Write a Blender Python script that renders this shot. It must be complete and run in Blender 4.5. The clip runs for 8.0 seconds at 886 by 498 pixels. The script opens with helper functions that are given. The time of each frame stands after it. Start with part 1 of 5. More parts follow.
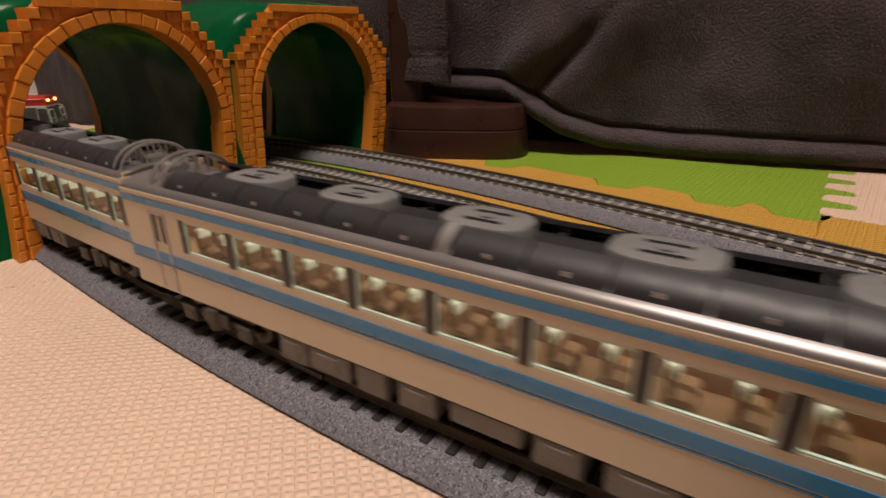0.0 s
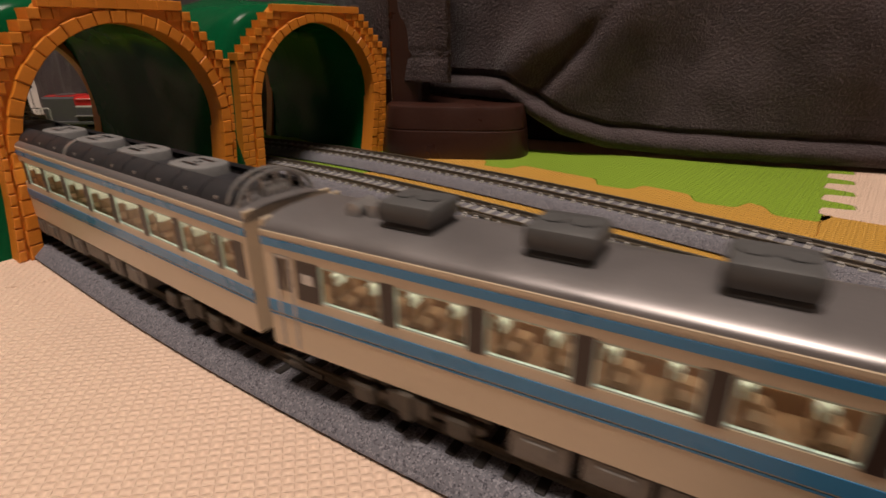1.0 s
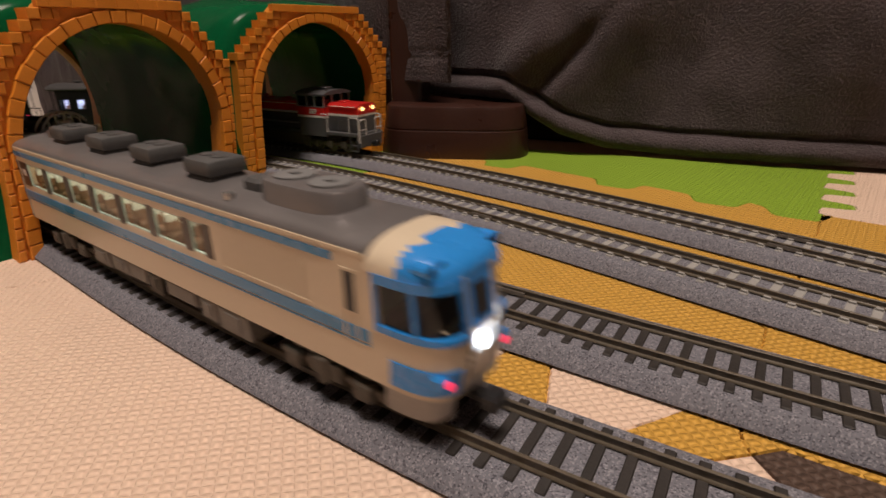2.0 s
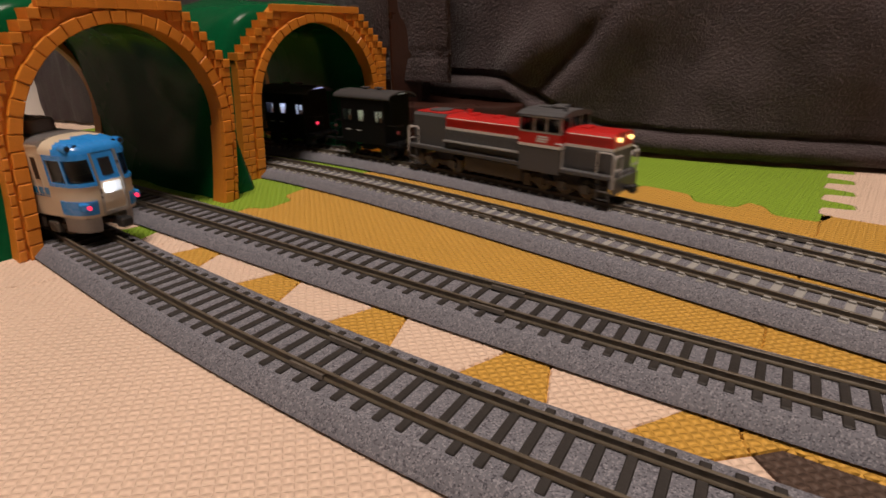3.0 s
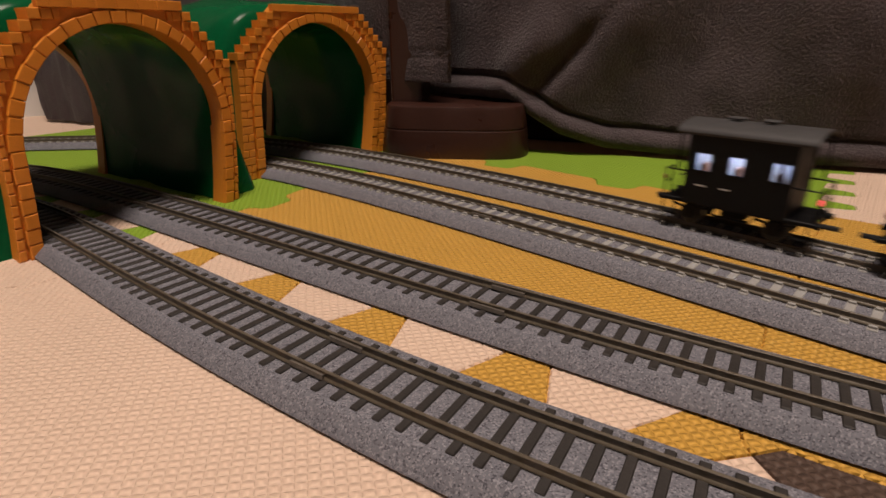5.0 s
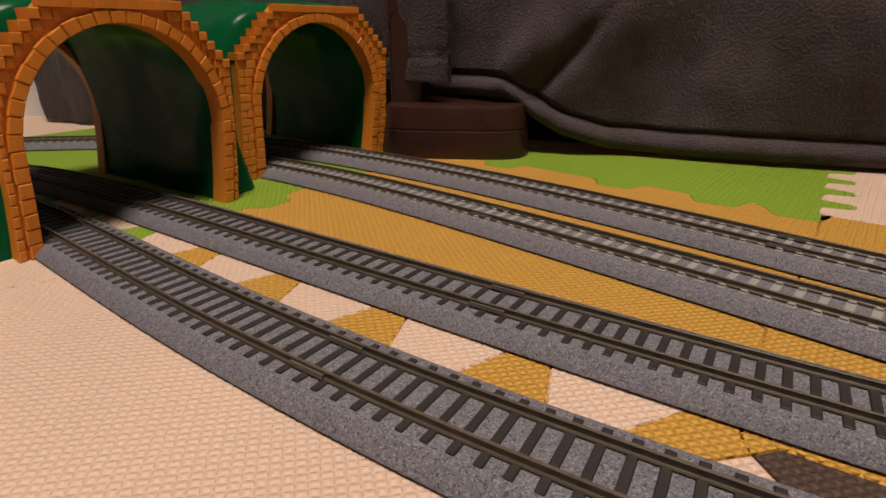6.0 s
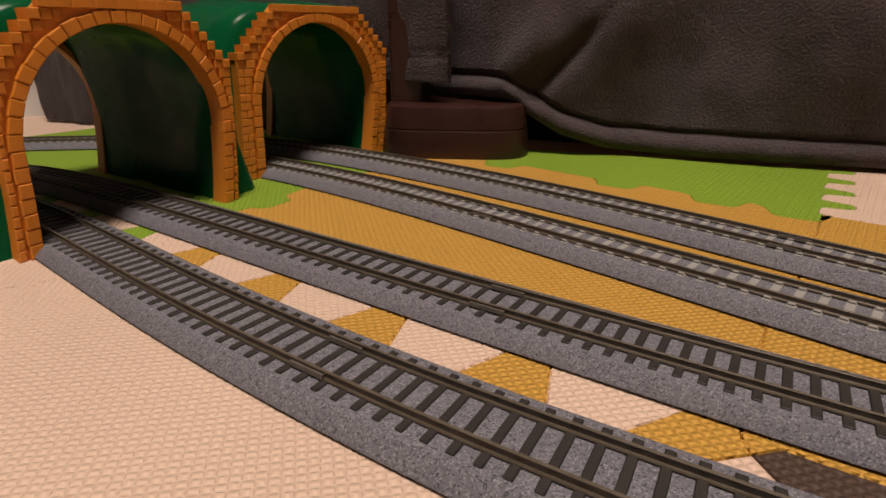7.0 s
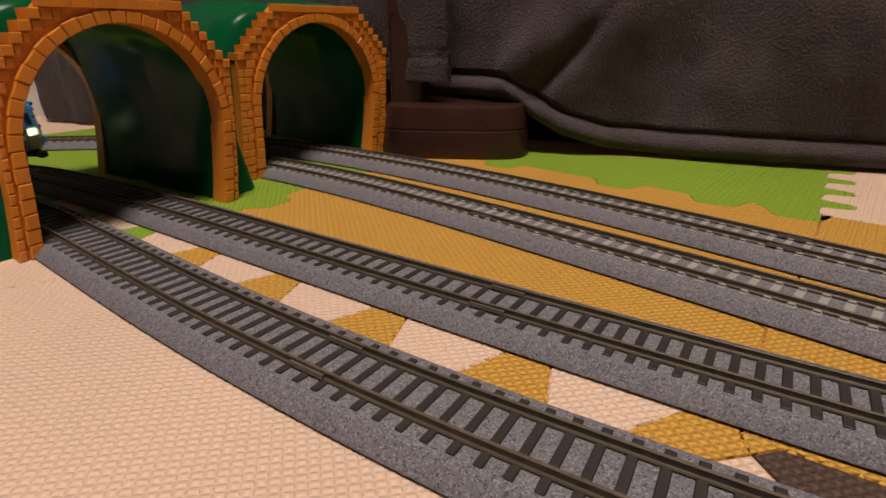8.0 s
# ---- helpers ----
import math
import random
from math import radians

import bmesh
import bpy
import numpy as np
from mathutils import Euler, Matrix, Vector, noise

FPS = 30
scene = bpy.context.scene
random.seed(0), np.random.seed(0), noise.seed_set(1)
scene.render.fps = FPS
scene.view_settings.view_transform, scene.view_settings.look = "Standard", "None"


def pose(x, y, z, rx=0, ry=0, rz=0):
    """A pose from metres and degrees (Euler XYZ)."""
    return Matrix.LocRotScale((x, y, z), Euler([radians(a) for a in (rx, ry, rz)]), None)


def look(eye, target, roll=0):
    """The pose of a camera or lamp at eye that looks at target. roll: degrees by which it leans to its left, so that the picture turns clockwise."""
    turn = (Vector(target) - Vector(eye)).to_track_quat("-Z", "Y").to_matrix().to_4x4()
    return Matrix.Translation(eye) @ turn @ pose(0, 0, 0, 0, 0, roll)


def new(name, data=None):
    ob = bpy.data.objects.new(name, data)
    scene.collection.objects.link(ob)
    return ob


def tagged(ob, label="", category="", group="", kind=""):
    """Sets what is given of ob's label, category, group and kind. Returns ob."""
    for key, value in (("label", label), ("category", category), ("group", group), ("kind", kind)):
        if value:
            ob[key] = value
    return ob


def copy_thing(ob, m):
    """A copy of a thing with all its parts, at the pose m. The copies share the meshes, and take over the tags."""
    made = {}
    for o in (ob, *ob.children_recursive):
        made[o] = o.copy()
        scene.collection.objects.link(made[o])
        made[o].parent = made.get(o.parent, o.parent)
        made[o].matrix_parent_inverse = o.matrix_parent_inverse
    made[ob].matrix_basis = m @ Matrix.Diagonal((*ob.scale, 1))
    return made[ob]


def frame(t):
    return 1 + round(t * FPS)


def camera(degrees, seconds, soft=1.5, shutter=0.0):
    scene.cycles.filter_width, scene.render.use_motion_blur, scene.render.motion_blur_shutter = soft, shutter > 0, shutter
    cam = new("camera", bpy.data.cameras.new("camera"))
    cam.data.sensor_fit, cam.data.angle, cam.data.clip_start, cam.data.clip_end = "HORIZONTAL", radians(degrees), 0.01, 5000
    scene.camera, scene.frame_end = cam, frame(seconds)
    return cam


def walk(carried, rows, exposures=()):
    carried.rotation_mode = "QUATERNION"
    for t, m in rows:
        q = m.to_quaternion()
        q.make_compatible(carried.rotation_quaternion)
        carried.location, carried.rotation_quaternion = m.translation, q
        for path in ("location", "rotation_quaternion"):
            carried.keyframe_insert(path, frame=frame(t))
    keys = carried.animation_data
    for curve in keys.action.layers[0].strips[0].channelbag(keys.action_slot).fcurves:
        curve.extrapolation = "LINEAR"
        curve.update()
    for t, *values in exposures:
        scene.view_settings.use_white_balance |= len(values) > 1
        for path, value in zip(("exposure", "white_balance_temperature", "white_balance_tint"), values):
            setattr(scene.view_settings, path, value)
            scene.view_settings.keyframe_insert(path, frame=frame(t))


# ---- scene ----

# ---- camera: it stands still, close above the mats ----
RAIL = 0.009                       # rail top above the mats
EYE = Vector((0.0, 0.0, RAIL + 0.08943))
cam = camera(80, 8.0, soft=1.6, shutter=0.4)
PITCH = radians(22.1229)
VIEW = look(EYE, EYE + Vector((0, math.cos(PITCH), -math.sin(PITCH))), -0.5690)
walk(cam, [(0.0, VIEW), (8.0, VIEW)])

# ---- light: a dim warm room lamp under the ceiling, sky-less night ----
world = bpy.data.worlds.new("night")
scene.world = world
world.use_nodes = True
world.node_tree.nodes["Background"].inputs[0].default_value = (0.9, 0.75, 0.62, 1)
world.node_tree.nodes["Background"].inputs[1].default_value = 0.004
LAMP = (0.02, -0.14, 2.15)
lamp = bpy.data.lights.new("room_lamp_light", "AREA")
lamp.shape, lamp.size, lamp.energy, lamp.color = "DISK", 0.60, 50.5, (1.0, 0.835, 0.725)
lamp_ob = new("room_lamp_light", lamp)
lamp_ob.matrix_world = look(LAMP, (0.02, -0.14, 0))
scene.view_settings.exposure = 0.0


# ---- small helpers ----
def part(name, bm, material, parent=None, label=""):
    me = bpy.data.meshes.new(name)
    bm.to_mesh(me)
    bm.free()
    if material:
        me.materials.append(material)
    ob = new(name, me)
    if parent:
        ob.parent = parent
    if label:
        ob["label"] = label
    return ob


def share(name, me, parent, m):
    ob = new(name, me)
    ob.parent = parent
    ob.matrix_basis = m
    return ob


def thing(name, label, category, group="", kind=""):
    ob = new(name)
    ob.empty_display_size = 0.01
    return tagged(ob, label, category, group, kind)


def smooth(ob, angle=40):
    me = ob.data
    me.shade_smooth()
    me.set_sharp_from_angle(angle=radians(angle))
    return ob


def box(bm, x0, x1, y0, y1, z0, z1, bevel=0.0, seg=1):
    r = bmesh.ops.create_cube(bm, size=1.0)
    vs = r["verts"]
    for v in vs:
        v.co = Vector(((x0 + x1) / 2 + v.co.x * (x1 - x0), (y0 + y1) / 2 + v.co.y * (y1 - y0), (z0 + z1) / 2 + v.co.z * (z1 - z0)))
    if bevel:
        es = {e for v in vs for e in v.link_edges}
        bmesh.ops.bevel(bm, geom=list(es), offset=bevel, segments=seg, affect="EDGES", profile=0.5)
    return bm


def panel(bm, x0, x1, y0, y1, z0, z1, holes):
    """An upright wall in one piece, with through openings (x0, x1, z0, z1)."""
    xs = sorted({x0, x1, *[h[0] for h in holes], *[h[1] for h in holes]})
    zs = sorted({z0, z1, *[h[2] for h in holes], *[h[3] for h in holes]})
    full = lambda i, j: 0 <= i < len(xs) - 1 and 0 <= j < len(zs) - 1 and not any(h[0] <= (xs[i] + xs[i + 1]) / 2 <= h[1] and h[2] <= (zs[j] + zs[j + 1]) / 2 <= h[3] for h in holes)
    seen = {}
    def vert(i, y, j):
        if (i, y, j) not in seen:
            seen[i, y, j] = bm.verts.new((xs[i], y, zs[j]))
        return seen[i, y, j]
    for i in range(len(xs) - 1):
        for j in range(len(zs) - 1):
            if not full(i, j):
                continue
            for y in (y0, y1):
                bm.faces.new([vert(i, y, j), vert(i + 1, y, j), vert(i + 1, y, j + 1), vert(i, y, j + 1)])
            for di, dj, a, b in ((-1, 0, (i, j), (i, j + 1)), (1, 0, (i + 1, j), (i + 1, j + 1)), (0, -1, (i, j), (i + 1, j)), (0, 1, (i, j + 1), (i + 1, j + 1))):
                if not full(i + di, j + dj):
                    bm.faces.new([vert(a[0], y0, a[1]), vert(b[0], y0, b[1]), vert(b[0], y1, b[1]), vert(a[0], y1, a[1])])
    bmesh.ops.recalc_face_normals(bm, faces=bm.faces)
    return bm


def one_box(*a, **k):
    return box(bmesh.new(), *a, **k)


def cyl(bm, a, b, r, n=12, r2=None):
    a, b = Vector(a), Vector(b)
    d = b - a
    m = Matrix.Translation((a + b) / 2) @ d.to_track_quat("Z", "Y").to_matrix().to_4x4()
    bmesh.ops.create_cone(bm, cap_ends=True, segments=n, radius1=r, radius2=r if r2 is None else r2, depth=d.length, matrix=m)
    return bm


def tube(bm, pts, r, n=8):
    """A bent wire through points."""
    rings = []
    pts = [Vector(q) for q in pts]
    for i, q in enumerate(pts):
        d = (pts[min(i + 1, len(pts) - 1)] - pts[max(i - 1, 0)]).normalized()
        t = d.to_track_quat("Z", "Y").to_matrix()
        rings.append([bm.verts.new(q + t @ Vector((r * math.cos(a), r * math.sin(a), 0))) for a in np.linspace(0, 2 * math.pi, n, endpoint=False)])
    for a, b in zip(rings, rings[1:]):
        for i in range(n):
            bm.faces.new((a[i], a[(i + 1) % n], b[(i + 1) % n], b[i]))
    bm.faces.new(rings[0][::-1])
    bm.faces.new(rings[-1])
    return bm


def prism(bm, outline, y0, y1):
    """A plate in the x-z plane, from y0 to y1; outline anticlockwise, may be concave."""
    a = [bm.verts.new((x, y0, z)) for x, z in outline]
    b = [bm.verts.new((x, y1, z)) for x, z in outline]
    n = len(a)
    for i in range(n):
        bm.faces.new((a[i], a[(i + 1) % n], b[(i + 1) % n], b[i]))
    bm.faces.new(a)
    bm.faces.new(b[::-1])
    bmesh.ops.triangulate(bm, faces=[f for f in bm.faces if len(f.verts) > 4])
    bmesh.ops.recalc_face_normals(bm, faces=bm.faces)
    return bm


def sweep(bm, path, s0, s1, step, profile, close=True):
    """Carries a profile of (across, up) along a track's centre line."""
    n = max(2, int((s1 - s0) / step))
    rings = []
    for s in np.linspace(s0, s1, n):
        q, w = path.at(s), path.way(s)
        rings.append([bm.verts.new((q[0] - w[1] * a, q[1] + w[0] * a, z)) for a, z in profile])
    k = len(profile)
    for a, b in zip(rings, rings[1:]):
        for i in range(k if close else k - 1):
            bm.faces.new((a[i], a[(i + 1) % k], b[(i + 1) % k], b[i]))
    if close:
        bm.faces.new(rings[0][::-1])
        bm.faces.new(rings[-1])
    bmesh.ops.recalc_face_normals(bm, faces=bm.faces)
    return bm


# ---- materials ----
def material(name, color, rough=0.5, metal=0.0, spread=0.12, scale=40.0, fine=400.0, bump=0.0, bump_scale=600.0, coat=0.0, spec=0.5, emit=None, power=0.0, per_piece=0.0, sheen=0.0):
    m = bpy.data.materials.new(name)
    m.use_nodes = True
    nt = m.node_tree
    b = nt.nodes["Principled BSDF"]
    b.inputs["Roughness"].default_value, b.inputs["Metallic"].default_value = rough, metal
    b.inputs["Coat Weight"].default_value, b.inputs["Specular IOR Level"].default_value = coat, spec
    if sheen:
        b.inputs["Sheen Weight"].default_value, b.inputs["Sheen Roughness"].default_value = sheen, 0.6
    co = nt.nodes.new("ShaderNodeTexCoord")
    mixes = []
    for sc, det in ((scale, 3.0), (fine, 2.0)):
        n = nt.nodes.new("ShaderNodeTexNoise")
        n.inputs["Scale"].default_value, n.inputs["Detail"].default_value = sc, det
        nt.links.new(co.outputs["Object"], n.inputs["Vector"])
        mixes.append(n)
    add = nt.nodes.new("ShaderNodeMath")
    add.operation = "ADD"
    nt.links.new(mixes[0].outputs["Fac"], add.inputs[0])
    nt.links.new(mixes[1].outputs["Fac"], add.inputs[1])
    last = add.outputs[0]
    if per_piece:
        info = nt.nodes.new("ShaderNodeObjectInfo")
        mul = nt.nodes.new("ShaderNodeMath")
        mul.operation = "MULTIPLY_ADD"
        mul.inputs[1].default_value, mul.inputs[2].default_value = per_piece, -per_piece / 2
        nt.links.new(info.outputs["Random"], mul.inputs[0])
        a2 = nt.nodes.new("ShaderNodeMath")
        nt.links.new(last, a2.inputs[0])
        nt.links.new(mul.outputs[0], a2.inputs[1])
        last = a2.outputs[0]
    ramp = nt.nodes.new("ShaderNodeMapRange")
    ramp.inputs["From Min"].default_value, ramp.inputs["From Max"].default_value = 0.6, 1.4
    ramp.inputs["To Min"].default_value, ramp.inputs["To Max"].default_value = 1 - spread, 1 + spread
    ramp.clamp = False
    nt.links.new(last, ramp.inputs["Value"])
    hue = nt.nodes.new("ShaderNodeHueSaturation")
    hue.inputs["Color"].default_value = (*color, 1)
    nt.links.new(ramp.outputs[0], hue.inputs["Value"])
    nt.links.new(hue.outputs[0], b.inputs["Base Color"])
    rr = nt.nodes.new("ShaderNodeMapRange")
    rr.inputs["From Min"].default_value, rr.inputs["From Max"].default_value = 0.35, 0.65
    rr.inputs["To Min"].default_value, rr.inputs["To Max"].default_value = max(0.02, rough - 0.06), min(1, rough + 0.06)
    nt.links.new(mixes[0].outputs["Fac"], rr.inputs["Value"])
    nt.links.new(rr.outputs[0], b.inputs["Roughness"])
    if bump:
        n = nt.nodes.new("ShaderNodeTexNoise")
        n.inputs["Scale"].default_value, n.inputs["Detail"].default_value = bump_scale, 3
        nt.links.new(co.outputs["Object"], n.inputs["Vector"])
        bp = nt.nodes.new("ShaderNodeBump")
        bp.inputs["Strength"].default_value, bp.inputs["Distance"].default_value = 1.0, bump
        nt.links.new(n.outputs["Fac"], bp.inputs["Height"])
        nt.links.new(bp.outputs[0], b.inputs["Normal"])
    if emit:
        b.inputs["Emission Color"].default_value, b.inputs["Emission Strength"].default_value = (*emit, 1), power
    return m


def foam(name, color, turn=0.0, size=0.0031, depth=0.0015):
    """EVA foam with a basket-weave relief: raised pads that change direction cell by cell."""
    m = material(name, color, 0.62, spread=0.07, scale=9, fine=900, spec=0.25)
    nt = m.node_tree
    b = nt.nodes["Principled BSDF"]
    co = nt.nodes.new("ShaderNodeTexCoord")
    mp = nt.nodes.new("ShaderNodeMapping")
    mp.inputs["Rotation"].default_value = (0, 0, -turn - radians(45))
    mp.inputs["Scale"].default_value = (1 / size, 1 / (size * 0.8), 1)
    nt.links.new(co.outputs["Object"], mp.inputs["Vector"])
    sp = nt.nodes.new("ShaderNodeSeparateXYZ")
    nt.links.new(mp.outputs[0], sp.inputs[0])

    def op(kind, a, b=None, c=None):
        n = nt.nodes.new("ShaderNodeMath")
        n.operation = kind
        for k, v in enumerate((a, b, c)):
            if v is None:
                continue
            if isinstance(v, (int, float)):
                n.inputs[k].default_value = v
            else:
                nt.links.new(v, n.inputs[k])
        return n.outputs[0]

    odd = op("ABSOLUTE", op("MODULO", op("ADD", op("FLOOR", sp.outputs[0]), op("FLOOR", sp.outputs[1])), 2.0))
    along = op("SINE", op("MULTIPLY", op("FRACT", sp.outputs[0]), math.pi))
    up = op("SINE", op("MULTIPLY", op("FRACT", sp.outputs[1]), math.pi))
    one = op("MULTIPLY", op("MULTIPLY", along, op("POWER", up, 0.35)), odd)
    two = op("MULTIPLY", op("MULTIPLY", up, op("POWER", along, 0.35)), op("SUBTRACT", 1.0, odd))
    pad = op("ADD", one, two)
    nz = nt.nodes.new("ShaderNodeTexNoise")
    nz.inputs["Scale"].default_value = 500
    nt.links.new(co.outputs["Object"], nz.inputs["Vector"])
    ad = nt.nodes.new("ShaderNodeMath")
    ad.operation = "MULTIPLY_ADD"
    ad.inputs[1].default_value = 0.35
    nt.links.new(nz.outputs["Fac"], ad.inputs[0])
    nt.links.new(pad, ad.inputs[2])
    bp = nt.nodes.new("ShaderNodeBump")
    bp.inputs["Strength"].default_value, bp.inputs["Distance"].default_value = 0.9, depth
    nt.links.new(ad.outputs[0], bp.inputs["Height"])
    nt.links.new(bp.outputs[0], b.inputs["Normal"])
    return m


def speckled(name):
    """Moulded grey ballast: dark and light grains."""
    m = material(name, (0.20, 0.20, 0.225), 0.82, spread=0.10, scale=30, fine=1500, spec=0.3)
    nt = m.node_tree
    b = nt.nodes["Principled BSDF"]
    co = nt.nodes.new("ShaderNodeTexCoord")
    vo = nt.nodes.new("ShaderNodeTexVoronoi")
    vo.inputs["Scale"].default_value = 2300
    nt.links.new(co.outputs["Object"], vo.inputs["Vector"])
    cr = nt.nodes.new("ShaderNodeValToRGB")
    e = cr.color_ramp.elements
    e[0].position, e[0].color = 0.06, (0.065, 0.065, 0.078, 1)
    e[1].position, e[1].color = 0.98, (0.26, 0.255, 0.28, 1)
    e2 = cr.color_ramp.elements.new(0.2)
    e2.color = (0.138, 0.136, 0.157, 1)
    e3 = cr.color_ramp.elements.new(0.72)
    e3.color = (0.155, 0.152, 0.174, 1)
    sep = nt.nodes.new("ShaderNodeSeparateColor")
    nt.links.new(vo.outputs["Color"], sep.inputs[0])
    nt.links.new(sep.outputs[0], cr.inputs[0])
    nt.links.new(cr.outputs[0], b.inputs["Base Color"])
    bp = nt.nodes.new("ShaderNodeBump")
    bp.inputs["Strength"].default_value, bp.inputs["Distance"].default_value = 0.6, 0.0003
    n = nt.nodes.new("ShaderNodeTexNoise")
    n.inputs["Scale"].default_value, n.inputs["Detail"].default_value = 800, 4
    nt.links.new(co.outputs["Object"], n.inputs["Vector"])
    nt.links.new(n.outputs["Fac"], bp.inputs["Height"])
    nt.links.new(bp.outputs[0], b.inputs["Normal"])
    return m


SKEW = radians(-34)
BEIGE = foam("beige_foam", (0.75, 0.557, 0.43), SKEW, depth=0.0009)
GOLD = foam("gold_foam", (0.66, 0.365, 0.068), SKEW)
GOLD_TURNED = foam("gold_foam_turned", (0.66, 0.365, 0.068), SKEW + radians(90))
GREEN = foam("green_foam", (0.27, 0.43, 0.036), SKEW)
BROWN = foam("brown_foam", (0.10, 0.065, 0.05), SKEW)
BALLAST = speckled("grey_ballast")
RAILM = material("rail_metal", (0.115, 0.094, 0.068), 0.46, 0.2, 0.22, 120, 900)
JOINM = material("joiner_metal", (0.15, 0.13, 0.11), 0.42, 0.3, 0.25, 300, 900)
WOOD_TIE = material("dark_tie", (0.022, 0.018, 0.016), 0.6, spread=0.25, scale=300, fine=1500, per_piece=0.3, bump=0.0001, bump_scale=900)
GREY_TIE = material("concrete_tie", (0.30, 0.29, 0.275), 0.75, spread=0.12, scale=300, fine=1500, per_piece=0.3)
ORANGE = material("orange_plastic", (0.66, 0.225, 0.022), 0.42, spread=0.07, scale=60, fine=800, bump=0.00008, bump_scale=700, per_piece=0.25)
GREENP = material("green_plastic", (0.003, 0.085, 0.029), 0.24, spread=0.14, scale=25, fine=300, bump=0.0006, bump_scale=38, spec=0.07)
FLEECE = material("dark_fleece", (0.122, 0.094, 0.099), 0.95, spread=0.30, scale=38, fine=700, bump=0.0016, bump_scale=520, spec=0.1, sheen=0.25)
BOXP = material("brown_plastic", (0.035, 0.013, 0.009), 0.33, spread=0.12, scale=40, fine=500, bump=0.0002, bump_scale=300)
# white paper; its grey puts the shade and weaker bounce into the colour
WALLM = material("shaded_white_wallpaper", (0.28, 0.27, 0.26), 0.85, spread=0.03, scale=12, fine=300, bump=0.0004, bump_scale=250)
CEILM = material("white_ceiling", (0.75, 0.72, 0.68), 0.9, spread=0.03, scale=6, fine=200)
CREAM = material("cream_paint", (0.62, 0.52, 0.385), 0.36, spread=0.03, scale=50, fine=600, coat=0.15)
BLUE = material("blue_paint", (0.035, 0.21, 0.44), 0.32, spread=0.05, scale=60, fine=600, coat=0.2)
ROOFG = material("silver_grey_roof", (0.24, 0.225, 0.225), 0.36, 0.55, 0.06, 60, 900)
DARKBOX = material("dark_grey_plastic", (0.075, 0.075, 0.075), 0.5, spread=0.12, scale=120, fine=900)
BLACKP = material("black_plastic", (0.012, 0.012, 0.013), 0.42, spread=0.2, scale=120, fine=900)
PANELM = material("roof_radiator", (0.024, 0.024, 0.028), 0.50, 0.1, 0.15, 150, 1200)
METALM = material("light_metal", (0.42, 0.41, 0.40), 0.33, 0.7, 0.1, 90, 800)
RED = material("red_paint", (0.50, 0.016, 0.014), 0.35, spread=0.05, scale=60, fine=600, coat=0.2)
GREYP = material("grey_paint", (0.080, 0.080, 0.084), 0.42, spread=0.08, scale=60, fine=600)
WHITEP = material("white_paint", (0.68, 0.66, 0.63), 0.4, spread=0.04, scale=60, fine=600)
WINM = material("window_band", (0.035, 0.022, 0.018), 0.35, spread=0.1)
SEATM = material("brown_seat", (0.24, 0.11, 0.055), 0.7, spread=0.15, scale=200)
COVERM = material("seat_cover", (0.8, 0.78, 0.72), 0.7, spread=0.05)
GLOW = material("cabin_light", (0.9, 0.85, 0.75), 0.5, emit=(0.97, 0.92, 0.72), power=3.3)
COLDGLOW = material("cold_cabin_light", (0.9, 0.9, 0.95), 0.5, emit=(0.56, 0.60, 1.0), power=17.0)
HEADL = material("head_light", (0.9, 0.9, 0.95), 0.3, emit=(0.85, 0.92, 1.0), power=14.0)
DIML = material("dim_head_light", (0.9, 0.9, 0.8), 0.3, emit=(0.65, 0.9, 0.45), power=2.0)
WARML = material("warm_lamp", (0.9, 0.8, 0.5), 0.3, emit=(1.0, 0.62, 0.20), power=4.5)
REDL = material("red_lamp", (0.7, 0.05, 0.1), 0.3, emit=(1.0, 0.03, 0.10), power=1.2)


def glass(name, tint=(0.9, 0.95, 0.93)):
    m = bpy.data.materials.new(name)
    m.use_nodes = True
    nt = m.node_tree
    nt.nodes.remove(nt.nodes["Principled BSDF"])
    out = nt.nodes["Material Output"]
    tr = nt.nodes.new("ShaderNodeBsdfTransparent")
    tr.inputs[0].default_value = (*tint, 1)
    gl = nt.nodes.new("ShaderNodeBsdfGlossy")
    gl.inputs["Roughness"].default_value = 0.06
    lw = nt.nodes.new("ShaderNodeLayerWeight")
    lw.inputs["Blend"].default_value = 0.5
    pw = nt.nodes.new("ShaderNodeMath")
    pw.operation, pw.inputs[1].default_value = "POWER", 4.0
    fr = nt.nodes.new("ShaderNodeMath")
    fr.operation, fr.inputs[1].default_value, fr.inputs[2].default_value = "MULTIPLY_ADD", 0.25, 0.03
    nt.links.new(lw.outputs["Facing"], pw.inputs[0])
    nt.links.new(pw.outputs[0], fr.inputs[0])
    mx = nt.nodes.new("ShaderNodeMixShader")
    nt.links.new(fr.outputs[0], mx.inputs[0])
    nt.links.new(tr.outputs[0], mx.inputs[1])
    nt.links.new(gl.outputs[0], mx.inputs[2])
    nt.links.new(mx.outputs[0], out.inputs[0])
    return m


GLASS = glass("clear_pane")
TINT = glass("tinted_pane", (0.62, 0.68, 0.68))

